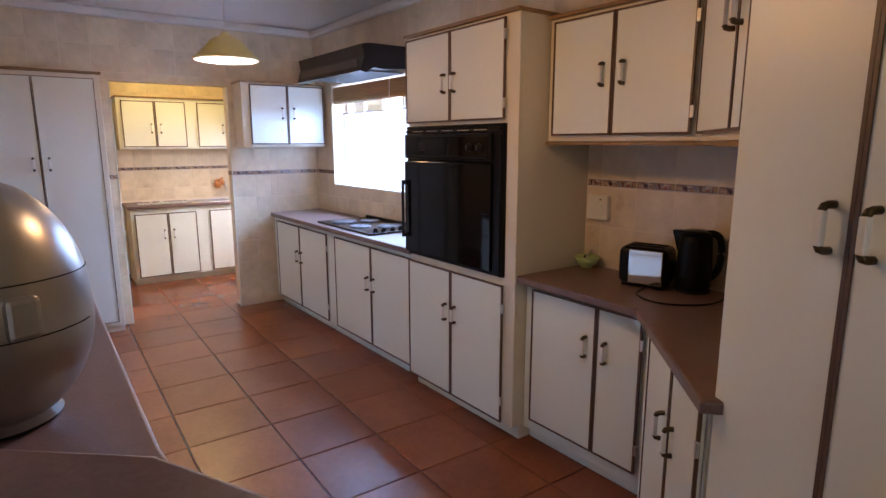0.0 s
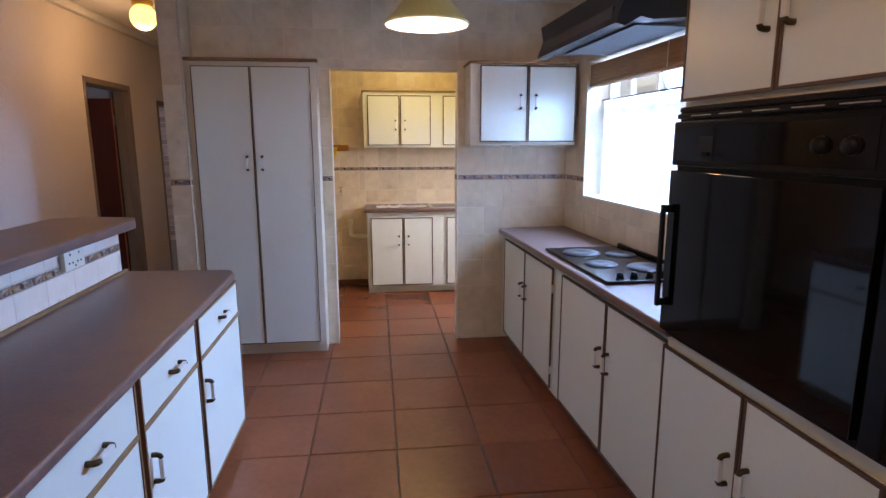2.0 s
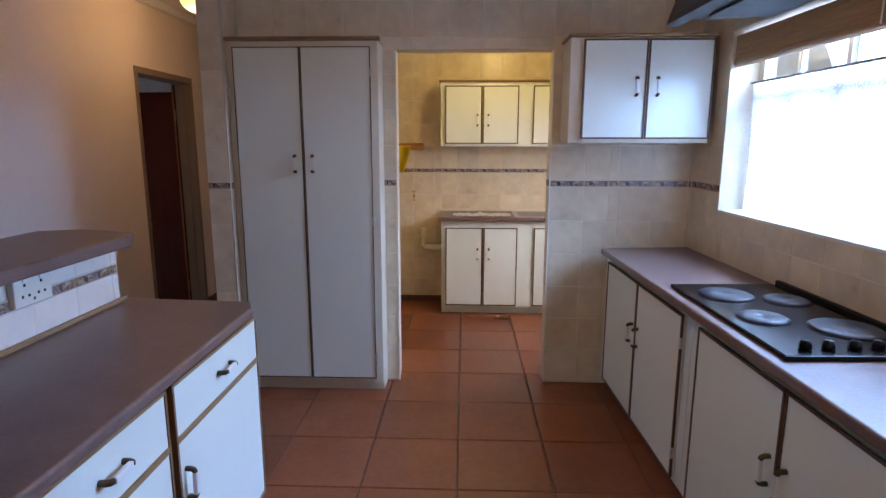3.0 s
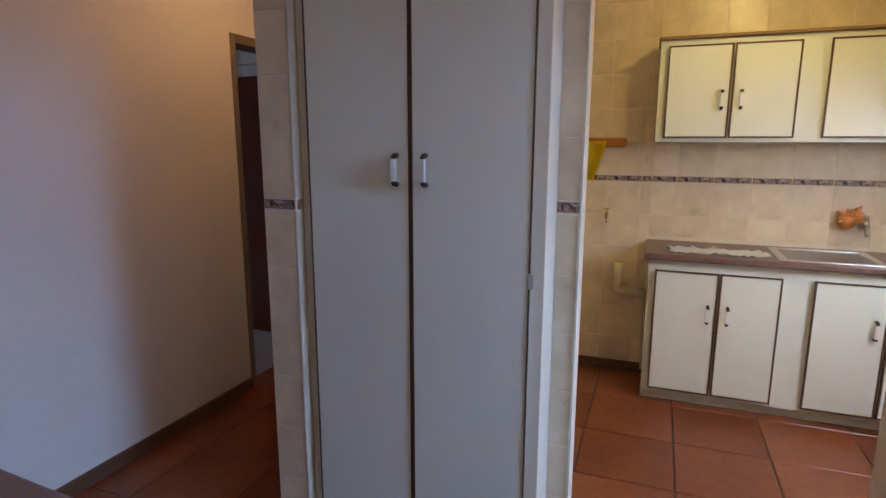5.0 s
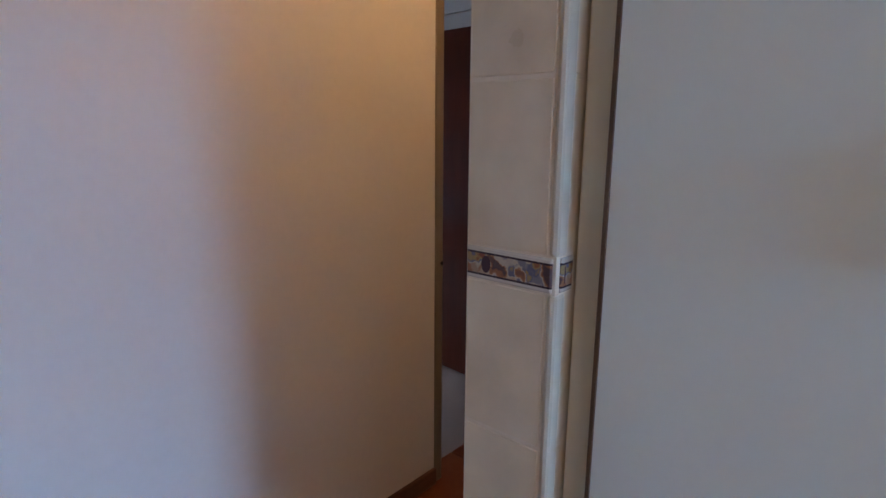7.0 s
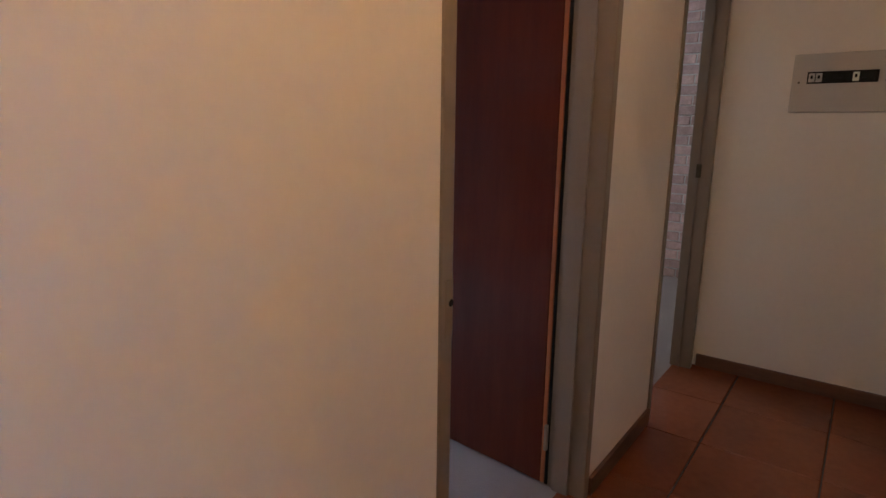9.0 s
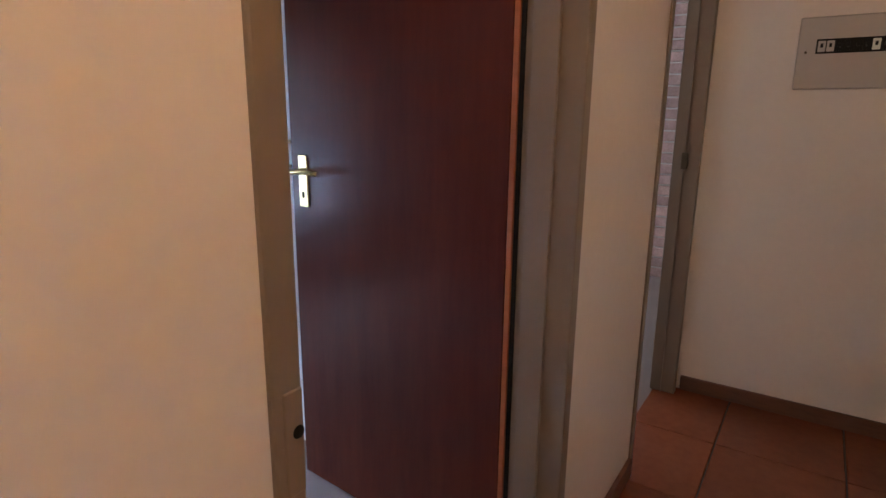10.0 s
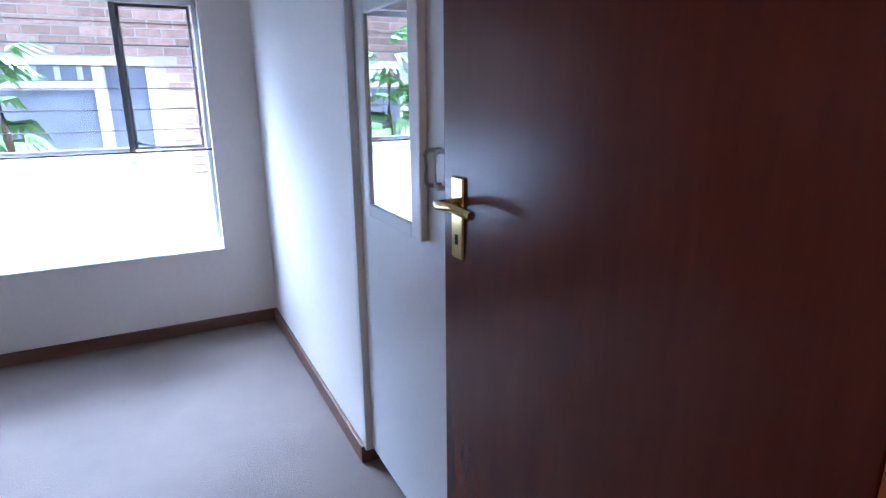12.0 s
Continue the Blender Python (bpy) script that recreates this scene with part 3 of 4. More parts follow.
for k in range(6):
    y = WA + (WB - WA) * k / 6
    p = part("pane", boxes((0.172, 0.176, y + 0.014, y + (WB - WA) / 6 - 0.014, WZ0 + 0.04, WZ1 - 0.04)), GLASS, kw)
    p.visible_shadow = False
part("window_sill", boxes((0.0, 0.2, WA, WB, WZ0 - 0.001, WZ0 + 0.012), bevel=0.003), WHITE, kw, "white sill")
curtain = thing("cafe_curtain", EAST, "white lace half curtain on a thin rod at the kitchen window", "curtain")
part("cloth", folds(0.115, WA, WB - 0.015, WZ0 + 0.015, 1.83), LACE, curtain)
part("rod", tube([(0.115, WA, 1.832), (0.115, WB, 1.832)], 0.006), BRONZE, curtain)
blind = thing("bamboo_blind", EAST, "rolled-up brown bamboo blind at the top of the window", "blind")
BAMBOO = material("brown_bamboo", (0.32, 0.165, 0.06), 0.6, vary=0.35, scale=30, stretch=(1, 0.15, 3), bump=0.4)
for k in range(5):
    part("fold", boxes((0.015 + 0.008 * k, 0.022 + 0.008 * k, WA + 0.01, WB - 0.005, 1.925 + 0.006 * k, 2.065 - 0.004 * (k % 2)), bevel=0.002), BAMBOO, blind)
part("slat_roll", tube([(0.035, WA + 0.01, 1.94), (0.035, WB - 0.005, 1.935)], 0.024), BAMBOO, blind)
part("cord", tube([(0.012, 0.35, 2.07), (0.01, 0.35, 1.93)], 0.003), PLASTIC, blind)

# glowing sheet standing in for the bright outdoors beyond the kitchen window
structure("backdrop", boxes((4.5, 4.52, -7, 7, -0.5, 6)), glowing("glowing_daylight", (0.93, 0.97, 1.0), 1.15), "glowing sheet in place of the bright daylight beyond the window", EAST)

# ---- lamps ----
pend = thing("pendant_lamp", pose(1.10, 3.53, 0), "cream metal pendant lamp with a lit bulb", "lamp")
SHADE = cloth("cream_shade", (0.72, 0.64, 0.32), 0.3)
bell = [(0.036, 2.247), (0.062, 2.240), (0.088, 2.222), (0.115, 2.192), (0.148, 2.158), (0.180, 2.126), (0.204, 2.1015)]
part("lining", spin([(0.0, 2.249)] + bell + [(r + 0.0025, z + 0.003) for r, z in bell[::-1]] + [(0.0, 2.253)], 40), cloth("white_lining", (0.84, 0.82, 0.74), 0.3), pend, "white inside of the shade")
part("shade", spin([(0.0, 2.259)] + [(r + 0.0045, z + 0.0065) for r, z in bell] + [(r + 0.0075, z + 0.009) for r, z in bell[::-1]] + [(0.03, 2.266), (0.022, 2.28), (0.0, 2.283)], 40), SHADE, pend, "cream bell-shaped shade")
part("bulb", spin([(0.0, 2.085), (0.04, 2.095), (0.055, 2.12), (0.045, 2.15), (0.02, 2.19), (0.015, 2.21), (0, 2.21)], 20), glowing("lit_bulb", (1.0, 0.86, 0.62), 14), pend)
part("diffuser", spin([(0.0, 2.112), (0.19, 2.112), (0.2, 2.106), (0.19, 2.103), (0.0, 2.103)], 40), glowing("lit_diffuser", (1.0, 0.94, 0.82), 7.0), pend)
part("cord", tube([(0, 0, 2.278), (0.002, 0, 2.45), (0, 0, H - 0.02)], 0.004), PLASTIC, pend)
part("ceiling_rose", spin([(0.05, H - 0.001), (0.048, H - 0.02), (0.02, H - 0.03), (0, H - 0.03)], 20), PLASTIC, pend)
copy_thing(pend, pose(0.95, 1.2, 0))
globe = thing("ceiling_light", pose(-0.92, 5.50, 0), "round lit glass globe on the passage ceiling", "lamp")
part("globe", spin([(0.05, 2.60)] + [(0.098 * math.sin(a), 2.50 + 0.098 * math.cos(a)) for a in [0.55 + k * (math.pi - 0.55) / 12 for k in range(13)]], 28), glowing("warm_opal_glass", (1.0, 0.66, 0.2), 3.2), globe, "warm opal glass globe")
part("fitting", spin([(0.075, H - 0.001), (0.075, 2.595), (0.055, 2.58), (0, 2.58)], 24), material("brass_fitting", (0.5, 0.34, 0.12), 0.3, metal=1.0), globe, "brass ceiling fitting")

# ---- sockets, small kitchen things ----
sock = thing("wall_socket", pose(-0.452, 3.065, 0, 0, 0, 90), "white double wall socket with round pin holes", "socket")
part("faceplate", boxes((0, 0.16, -0.016, 0.006, 1.02, 1.118), bevel=0.003), PLASTIC, sock)
for hx, hz in ((0.045, 1.085), (0.115, 1.085), (0.033, 1.05), (0.06, 1.05), (0.1, 1.05), (0.127, 1.05), (0.08, 1.035)):
    part("pin_hole", spin([(0.0055, 0), (0.005, 0.001), (0, 0.001)], 10, pose(hx, -0.0158, hz, 90)), DARK, sock)
for sx in (0.045, 0.115):
    part("rocker", boxes((sx - 0.008, sx + 0.008, -0.021, -0.014, 1.095, 1.113), bevel=0.002), WHITE, sock)
sw = thing("wall_switch", east(-0.002, -1.735, 0, -90), "cream square isolator switch on the tiled wall", "switch")
part("faceplate", boxes((-0.024, 0.106, -0.03, 0.0, 1.158, 1.286), bevel=0.004), PLASTIC, sw)
part("rocker", boxes((0.052, 0.072, -0.036, -0.028, 1.205, 1.235), bevel=0.002), WHITE, sw)
part("indicator", boxes((0.055, 0.069, -0.032, -0.029, 1.262, 1.268)), TRIM, sw)

toaster = thing("toaster", pose(2.262, 1.021, 0.904, 0, 0, -73), "black toaster with a bright chrome side", "toaster")
part("body", boxes((-0.1, 0.12, -0.085, 0.085, 0.012, 0.188), bevel=0.032, segments=6), BLACK, toaster)
part("side_plate", boxes((-0.047, 0.105, -0.0885, -0.08, 0.022, 0.178), bevel=0.004), material("chrome_plate", (0.86, 0.88, 0.9), 0.07, metal=1.0, vary=0.03), toaster, "bright chrome side plate")
for sy in (-0.03, 0.03):
    part("slot", boxes((-0.07, 0.092, sy - 0.012, sy + 0.012, 0.188, 0.1915)), DARK, toaster)
part("lever", boxes((0.118, 0.13, -0.012, 0.012, 0.11, 0.13), bevel=0.003), BLACK, toaster)
for fx in (-0.07, 0.085):
    part("foot", boxes((fx - 0.015, fx + 0.015, -0.06, 0.06, 0, 0.014)), BLACK, toaster)
kettle = thing("kettle", pose(2.345, 0.828, 0.904, 0, 0, 119), "black plastic jug kettle with a curved handle beside the toaster", "kettle")
part("base", spin([(0.076, 0.0), (0.078, 0.006), (0.072, 0.014), (0.0, 0.014)], 28), BLACK, kettle)
part("body", spin([(0.066, 0.0145), (0.075, 0.03), (0.076, 0.08), (0.073, 0.16), (0.069, 0.225), (0.066, 0.258), (0.0, 0.258)], 32), BLACK, kettle)
part("lid", spin([(0.065, 0.2585), (0.062, 0.267), (0.045, 0.275), (0.0, 0.278)], 28), BLACK, kettle, "low black lid")
spout = prism([(0.03, -0.04), (0.075, -0.016), (0.1, 0.0), (0.075, 0.016), (0.03, 0.04)], 0.15, 0.272, 0.004)
for v in spout.verts:
    if v.co.z < 0.2:
        v.co.x = 0.03 + (v.co.x - 0.03) * 0.55
part("spout", spout, BLACK, kettle, "pointed black spout")
part("handle", tube(smooth_path([(-0.04, 0, 0.262), (-0.075, 0, 0.262), (-0.1, 0, 0.235), (-0.106, 0, 0.17), (-0.096, 0, 0.1), (-0.065, 0, 0.06)], 5), 0.015, 12), BLACK, kettle, "curved black handle")
cable = thing("power_cable", pose(0, 0, 0), "thin black power cable looped on the worktop up to a plug", "cable")
part("cord", tube(smooth_path([(2.2, 0.97, 0.909), (2.085, 0.931, 0.909), (2.028, 0.83, 0.909), (2.055, 0.736, 0.909), (2.157, 0.66, 0.909), (2.28, 0.65, 0.911), (2.37, 0.635, 0.955), (2.405, 0.6, 1.03), (2.408, 0.566, 1.09), (2.4, 0.556, 1.145)], 6), 0.0042, 8), BLACK, cable)
part("plug", boxes((2.385, 2.432, 0.532, 0.58, 1.135, 1.19), bevel=0.008), BLACK, cable, "black wall plug")
GREEN = material("pale_green_ceramic", (0.36, 0.5, 0.24), 0.25, vary=0.08)
bowl = thing("bowl", pose(2.335, 1.43, 0.904), "small pale green bowl holding spoons", "bowl")
part("dish", spin([(0.03, 0), (0.032, 0.006), (0.055, 0.03), (0.066, 0.062), (0.06, 0.062), (0.048, 0.033), (0.0, 0.02)], 28), GREEN, bowl)
part("spoon", tube([(-0.02, 0, 0.035), (0.03, 0.02, 0.06), (0.075, 0.035, 0.078)], 0.004), STEEL, bowl)
part("spoon", tube([(0.02, 0.01, 0.035), (-0.03, -0.01, 0.062), (-0.05, -0.03, 0.075)], 0.004), BRONZE, bowl)

SILVER = material("silver_plastic", (0.4, 0.39, 0.36), 0.3, metal=0.75, vary=0.06, scale=4)
egg = thing("countertop_appliance", pose(-0.144, 1.125, 0.893), "large egg-shaped silver countertop appliance with panel seams", "appliance")
prof = [(0.12, 0.0), (0.135, 0.01)] + [(0.226 * math.sin(a) ** 0.9, 0.265 - 0.275 * math.cos(a) + 0.05 * max(0, -math.cos(a))) for a in [0.5 + k * (math.pi - 0.5) / 30 for k in range(30)]] + [(0, 0.59)]
part("shell", spin(prof, 56), SILVER, egg)
for zz, a0, a1 in ((0.37, -2.3, 0.3), (0.25, -1.9, -0.4)):
    rr = 0.2266 * math.sin(math.acos((0.265 - zz) / (0.275 if zz < 0.265 else 0.325))) ** 0.9
    part("seam", tube([(rr * math.cos(a0 + (a1 - a0) * k / 24), rr * math.sin(a0 + (a1 - a0) * k / 24), zz) for k in range(25)], 0.0016, 6), DARK, egg)
part("panel", boxes((-0.035, 0.035, -0.237, -0.20, 0.25, 0.345), bevel=0.012), SILVER, egg, "raised rectangular panel", pose(0, 0, 0, 0, 0, 22))
part("foot", spin([(0.13, -0.001), (0.13, 0.008), (0, 0.008)], 32), BLACK, egg, "dark base ring")

# ---- scullery things ----
sink = thing("sink", pose(1.62, 6.58, 0.886), "steel inset sink in the scullery worktop", "sink")
sm = boxes((-0.24, 0.24, -0.20, -0.17, 0, 0.006), (-0.24, 0.24, 0.17, 0.2, 0, 0.006), (-0.24, -0.2, -0.17, 0.17, 0, 0.006), (0.2, 0.24, -0.17, 0.17, 0, 0.006), bevel=0.002)
part("rim", sm, STEEL, sink)
part("bowl", boxes((-0.2, 0.2, -0.17, 0.17, 0.0005, 0.003)), material("sink_bowl_steel", (0.3, 0.3, 0.3), 0.35, metal=1.0), sink)
tap = thing("tap", pose(1.86, 6.86, 0), "chrome wall tap over the scullery sink", "tap")
part("spout", tube([(0, 0.0, 1.03), (0, -0.06, 1.03), (-0.02, -0.12, 1.035), (-0.03, -0.17, 1.02), (-0.03, -0.18, 0.99)], 0.011), STEEL, tap)
part("valve", spin([(0.022, 0), (0.02, 0.02), (0.012, 0.05), (0.022, 0.06), (0, 0.065)], 16, pose(0, -0.03, 1.03, 0, 0, 0)), STEEL, tap)
shell_m = material("orange_shell", (0.55, 0.2, 0.06), 0.5, vary=0.3, scale=20, bump=0.3)
ornament = thing("shell_ornament", pose(1.74, 6.855, 1.0), "orange spiky shell ornament fixed to the wall by the tap", "ornament")
part("shell", spin([(0.0, 0.0), (0.03, 0.008), (0.045, 0.04), (0.04, 0.075), (0.022, 0.11), (0.01, 0.14), (0, 0.16)], 14, pose(0.0, -0.04, 0.02, 0, 35, 0)), shell_m, ornament)
for k in range(9):
    part("frill", spin([(0.022, 0), (0.014, 0.045), (0.004, 0.075), (0, 0.08)], 7, pose(0.04, -0.045, 0.07, 25 + 20 * math.sin(k * 2.1), -100 + 25 * k, 0)), shell_m, ornament)
mat = bmesh.new()
gx, gy = 26, 9
gv = [[mat.verts.new((0.83 + 0.52 * i / gx + 0.01 * noise.noise((i * 0.4, j * 0.4, 3)), 6.40 + 0.17 * j / gy + 0.012 * noise.noise((i * 0.5, j, 9)), 0.890 + 0.03 * abs(noise.noise((i * 0.45, j * 0.5, 1))))) for j in range(gy + 1)] for i in range(gx + 1)]
for i in range(gx):
    for j in range(gy):
        mat.faces.new((gv[i][j], gv[i + 1][j], gv[i + 1][j + 1], gv[i][j + 1])).smooth = True
bmesh.ops.solidify(mat, geom=mat.faces, thickness=0.003)
single("dish_cloth", mat, material("off_white_cloth", (0.86, 0.84, 0.78), 0.95, vary=0.06, scale=30, bump=0.6, bump_scale=200), pose(0, 0, 0), "crumpled off-white cloth lying on the worktop", "cloth")
single("waste_pipe", tube([(0.548, 6.82, 0.72), (0.548, 6.82, 0.56), (0.56, 6.82, 0.54), (0.72, 6.82, 0.535)], 0.027, 12), material("cream_pipe", (0.76, 0.7, 0.55), 0.4), pose(0, 0, 0), "cream plastic washing machine waste pipe", "pipe")
valve = thing("stop_tap", pose(0.458, 6.86, 1.04), "small brass stop tap on the scullery wall", "tap")
BRASS = material("brass", (0.45, 0.31, 0.12), 0.3, metal=1.0, vary=0.1)
part("spout", tube([(0, 0, 0), (0, -0.04, 0), (0, -0.05, -0.02), (0, -0.05, -0.055)], 0.01), BRASS, valve)
part("handle", boxes((-0.022, 0.022, -0.045, -0.033, 0.03, 0.04), (-0.005, 0.005, -0.043, -0.034, 0.0, 0.032), bevel=0.002), BRASS, valve)
rail = single("coat_rail", boxes((0.18, 0.552, 6.825, 6.852, 1.462, 1.523), bevel=0.013), material("varnished_pine", (0.38, 0.15, 0.03), 0.35, vary=0.2, scale=12, stretch=(0.3, 4, 4)), pose(0, 0, 0), "varnished orange wooden coat rail on the wall", "rail")
bag = bmesh.new()
bv = []
for i in range(9):
    bv.append([bag.verts.new((0.24 + 0.2 * i / 8 * (1 - 0.35 * j / 8), 6.795 - 0.02 * noise.noise((i * 0.6, j * 0.5, 2)) - 0.02 * math.sin(i * 0.9), 1.50 - 0.24 * j / 8 + 0.02 * noise.noise((i, j * 0.3, 5)))) for j in range(9)])
for i in range(8):
    for j in range(8):
        bag.faces.new((bv[i][j], bv[i + 1][j], bv[i + 1][j + 1], bv[i][j + 1])).smooth = True
bmesh.ops.solidify(bag, geom=bag.faces, thickness=0.004)
single("hanging_cloth", bag, material("bright_yellow_cloth", (0.75, 0.55, 0.02), 0.8, vary=0.1), pose(0, 0, 0), "bright yellow cloth hanging from the coat rail", "cloth")

# ---- passage ----
def steel_frame(name, y0, y1, top, thick):
    bm = bmesh.new()
    xo, xi = WX + 0.006, WX - thick - 0.006
    box(bm, xi, xo, y0 - 0.042, y0, 0, top + 0.05, 0.004)
    box(bm, xi, xo, y1, y1 + 0.042, 0, top + 0.05, 0.004)
    box(bm, xi, xo, y0 + 0.0005, y1 - 0.0005, top, top + 0.05, 0.004)
    box(bm, xi + 0.05, xo - 0.06, y1 - 0.012, y1 - 0.0005, 0, top, 0.002)
    return structure(name, bm, FRAME, "taupe painted pressed steel door frame")


f1 = steel_frame("door_1", D1a, D1b, DH, WT)
# dark strip laid on the frame as the shade of the hinge gap
part("rebate_gap", boxes((WX - WT + 0.013, WX - WT + 0.024, D1b - 0.006, D1b - 0.0006, 0.01, DH - 0.01)), DARK, f1, "dark strip for the shade in the hinge gap")
f2 = steel_frame("door_2", D2a, D2b, 1.95, 0.10)
part("strike_plate", boxes((WX + 0.004, WX + 0.0085, 5.715, 5.741, 0.86, 0.985), bevel=0.002), FRAME, f1, "painted lock strike plate")
part("latch_hole", spin([(0.008, 0), (0.0075, 0.001), (0, 0.001)], 14, pose(WX + 0.0084, 5.733, 0.935, 0, 90, 0)), DARK, f1)
part("strike_plate", boxes((-1.575, -1.55, D2b - 0.0165, D2b - 0.012, 1.06, 1.13), bevel=0.001), BRONZE, f2, "dark steel lock strike plate")
leaf = thing("bedroom_door", pose(-1.661, 6.5516, 0, 0, 0, 180 - 4.6), "dark mahogany flush door standing open into the bedroom", "door")
# local x runs from the hinge to the free edge, local +y faces the doorway
part("panel", boxes((0.0142, 0.825, -0.04, 0.0, 0.012, 1.965), bevel=0.002), MAHOG, leaf)
part("hinge_edge", boxes((-0.002, 0.014, -0.039, -0.0005, 0.012, 1.965), bevel=0.003), EDGEWOOD, leaf, "bare orange-brown door edge")
GOLD = material("polished_brass", (0.62, 0.46, 0.2), 0.18, metal=1.0, vary=0.1, scale=20)
part("back_plate", boxes((0.741, 0.785, 0.0, 0.007, 0.985, 1.15), bevel=0.003), GOLD, leaf, "polished brass back plate")
part("lever_handle", tube([(0.764, 0.006, 1.1), (0.764, 0.035, 1.1), (0.764, 0.05, 1.1), (0.747, 0.054, 1.1), (0.697, 0.054, 1.105), (0.637, 0.05, 1.1)], 0.009), GOLD, leaf, "polished brass lever")
part("keyhole", boxes((0.759, 0.769, 0.0068, 0.0082, 1.015, 1.035), bevel=0.0005), DARK, leaf)
for hz in (0.2, 1.76):
    part("hinge", boxes((-0.012, 0.0, -0.003, 0.012, hz - 0.05, hz + 0.05), bevel=0.003), FRAME, leaf, "painted butt hinge")

db = thing("distribution_board", pose(-1.205, EY, 0), "grey flush electrical distribution board with a row of breakers", "fuse box")
DBP = material("grey_painted_steel", (0.47, 0.43, 0.4), 0.5, vary=0.05)
part("cover", boxes((0, 0.395, -0.018, 0.0, 1.39, 1.66), bevel=0.006), DBP, db)
part("breaker_slot", boxes((0.062, 0.335, -0.0195, -0.012, 1.523, 1.577)), DARK, db, "dark breaker window")
for k in range(9):
    bx = 0.068 + 0.0285 * k
    part("breaker", boxes((bx, bx + 0.025, -0.0225, -0.012, 1.53, 1.57), bevel=0.001), DBP if k in (0, 1) else (WHITE if k == 6 else BLACK), db)
    part("breaker_toggle", boxes((bx + 0.008, bx + 0.017, -0.029, -0.02, 1.545, 1.56), bevel=0.001), BLACK, db)
for sx in (0.03, 0.365):
    part("screw", spin([(0.005, 0), (0.004, 0.003), (0, 0.003)], 10, pose(sx, -0.018, 1.53, 90)), BRONZE, db)

sk = boxes((WX, WX + 0.016, -2.6, D1a - 0.042, 0, 0.07), (WX, WX + 0.016, D1b + 0.042, D2a - 0.042, 0, 0.07), (WX + 0.016, PX - 0.016, EY - 0.016, EY, 0, 0.07), (PX - 0.016, PX, 4.72, EY, 0, 0.07), bevel=0.003)
structure("baseboard", sk, SKIRT, "brown stained wooden skirting in the passage")
structure("baseboard_scullery", boxes((-0.4, 0.72, 6.84, 6.852, 0, 0.05)), SKIRT, "brown stained wooden skirting")
cor = bmesh.new()
for x0, x1, y0, y1 in ((-0.42, 2.33, NY - 0.06, NY), (WX, WX + 0.06, -2.6, EY), (PX - 0.06, PX, 4.7, EY), (-0.42, -0.36, 4.7, NY - 0.06), (-0.42, 2.4, 6.80, 6.86)):
    box(cor, x0, x1, y0, y1, H - 0.07, H - 0.001, 0.02)
structure("trim", cor, CEIL, "white plaster cornice")
structure("trim_window_wall", boxes((-0.06, 0.0, -6, 1.72, H - 0.07, H - 0.001), bevel=0.02), CEIL, "white plaster cornice", EAST)

# ---- bedroom ----
GREYP = material("pale_cupboard_paint", (0.62, 0.61, 0.6), 0.42, vary=0.04, scale=3, bump=0.06)
cup = thing("built_in_cupboard", BR, "pale painted built-in bedroom cupboard with a mirror on its door", "cupboard")
part("door_post", boxes((0.0, 0.03, -0.004, 0.05, 0.06, 2.4), bevel=0.003), GREYP, cup)
part("plinth", boxes((0.0, 1.5, 0.07, 0.1, 0, 0.06)), SKIRT, cup)
cd1 = part("door", boxes((0.034, 0.618, 0.02, 0.04, 0.07, 2.05), bevel=0.003), GREYP, cup)
cd2 = part("door", boxes((0.624, 1.28, 0.02, 0.04, 0.07, 2.05), bevel=0.003), GREYP, cup)
part("top_door", boxes((0.034, 0.618, 0.02, 0.04, 2.06, 2.58), bevel=0.003), GREYP, cup)
part("top_door", boxes((0.624, 1.28, 0.02, 0.04, 2.06, 2.58), bevel=0.003), GREYP, cup)
part("side_panel", boxes((1.285, 1.5, 0.02, 0.6, 0.0, 2.58)), GREYP, cup)
for dd, hx in ((cd1, 0.597), (cd2, 0.646)):
    part("handle", tube([(hx, 0.02, 1.184), (hx, -0.012, 1.184), (hx, -0.018, 1.176), (hx, -0.018, 1.112), (hx, -0.012, 1.104), (hx, 0.02, 1.104)], 0.005), STEEL, dd, "slim steel handle")
MIRROR = material("mirror_silvering", (0.74, 0.75, 0.75), 0.01, metal=1.0, vary=0.0)
mir = thing("mirror", BR, "tall mirror in a pale painted frame on the cupboard door", "mirror")
part("glass", boxes((0.176, 0.478, 0.006, 0.012, 0.985, 1.52)), MIRROR, mir)
part("frame", boxes((0.136, 0.178, -0.002, 0.0195, 0.955, 1.577), (0.475, 0.532, -0.002, 0.0195, 0.955, 1.577), (0.178, 0.475, -0.002, 0.0195, 0.955, 0.99), (0.178, 0.475, -0.002, 0.0195, 1.515, 1.577), bevel=0.004), GREYP, mir)
structure("baseboard_bedroom", boxes((BXL, 0.0, -0.016, 0.0, 0, 0.07), (BXL, BXL + 0.016, -4.2, -0.016, 0, 0.07), (-0.003, 0.012, -0.016, 0.06, 0, 0.07), bevel=0.003), SKIRT, "brown stained wooden skirting in the bedroom", BR)

BARS = material("dark_grey_bar_steel", (0.16, 0.16, 0.17), 0.5, vary=0.1)
STEELW = material("grey_steel_window_paint", (0.66, 0.65, 0.63), 0.45, vary=0.06)
bw = tagged(new("window_2"), "steel casement bedroom window with horizontal bars", kind="structure")
bw.matrix_basis = BR
x0, x1 = BXL - 0.1, BXL - 0.07
W = 0.022
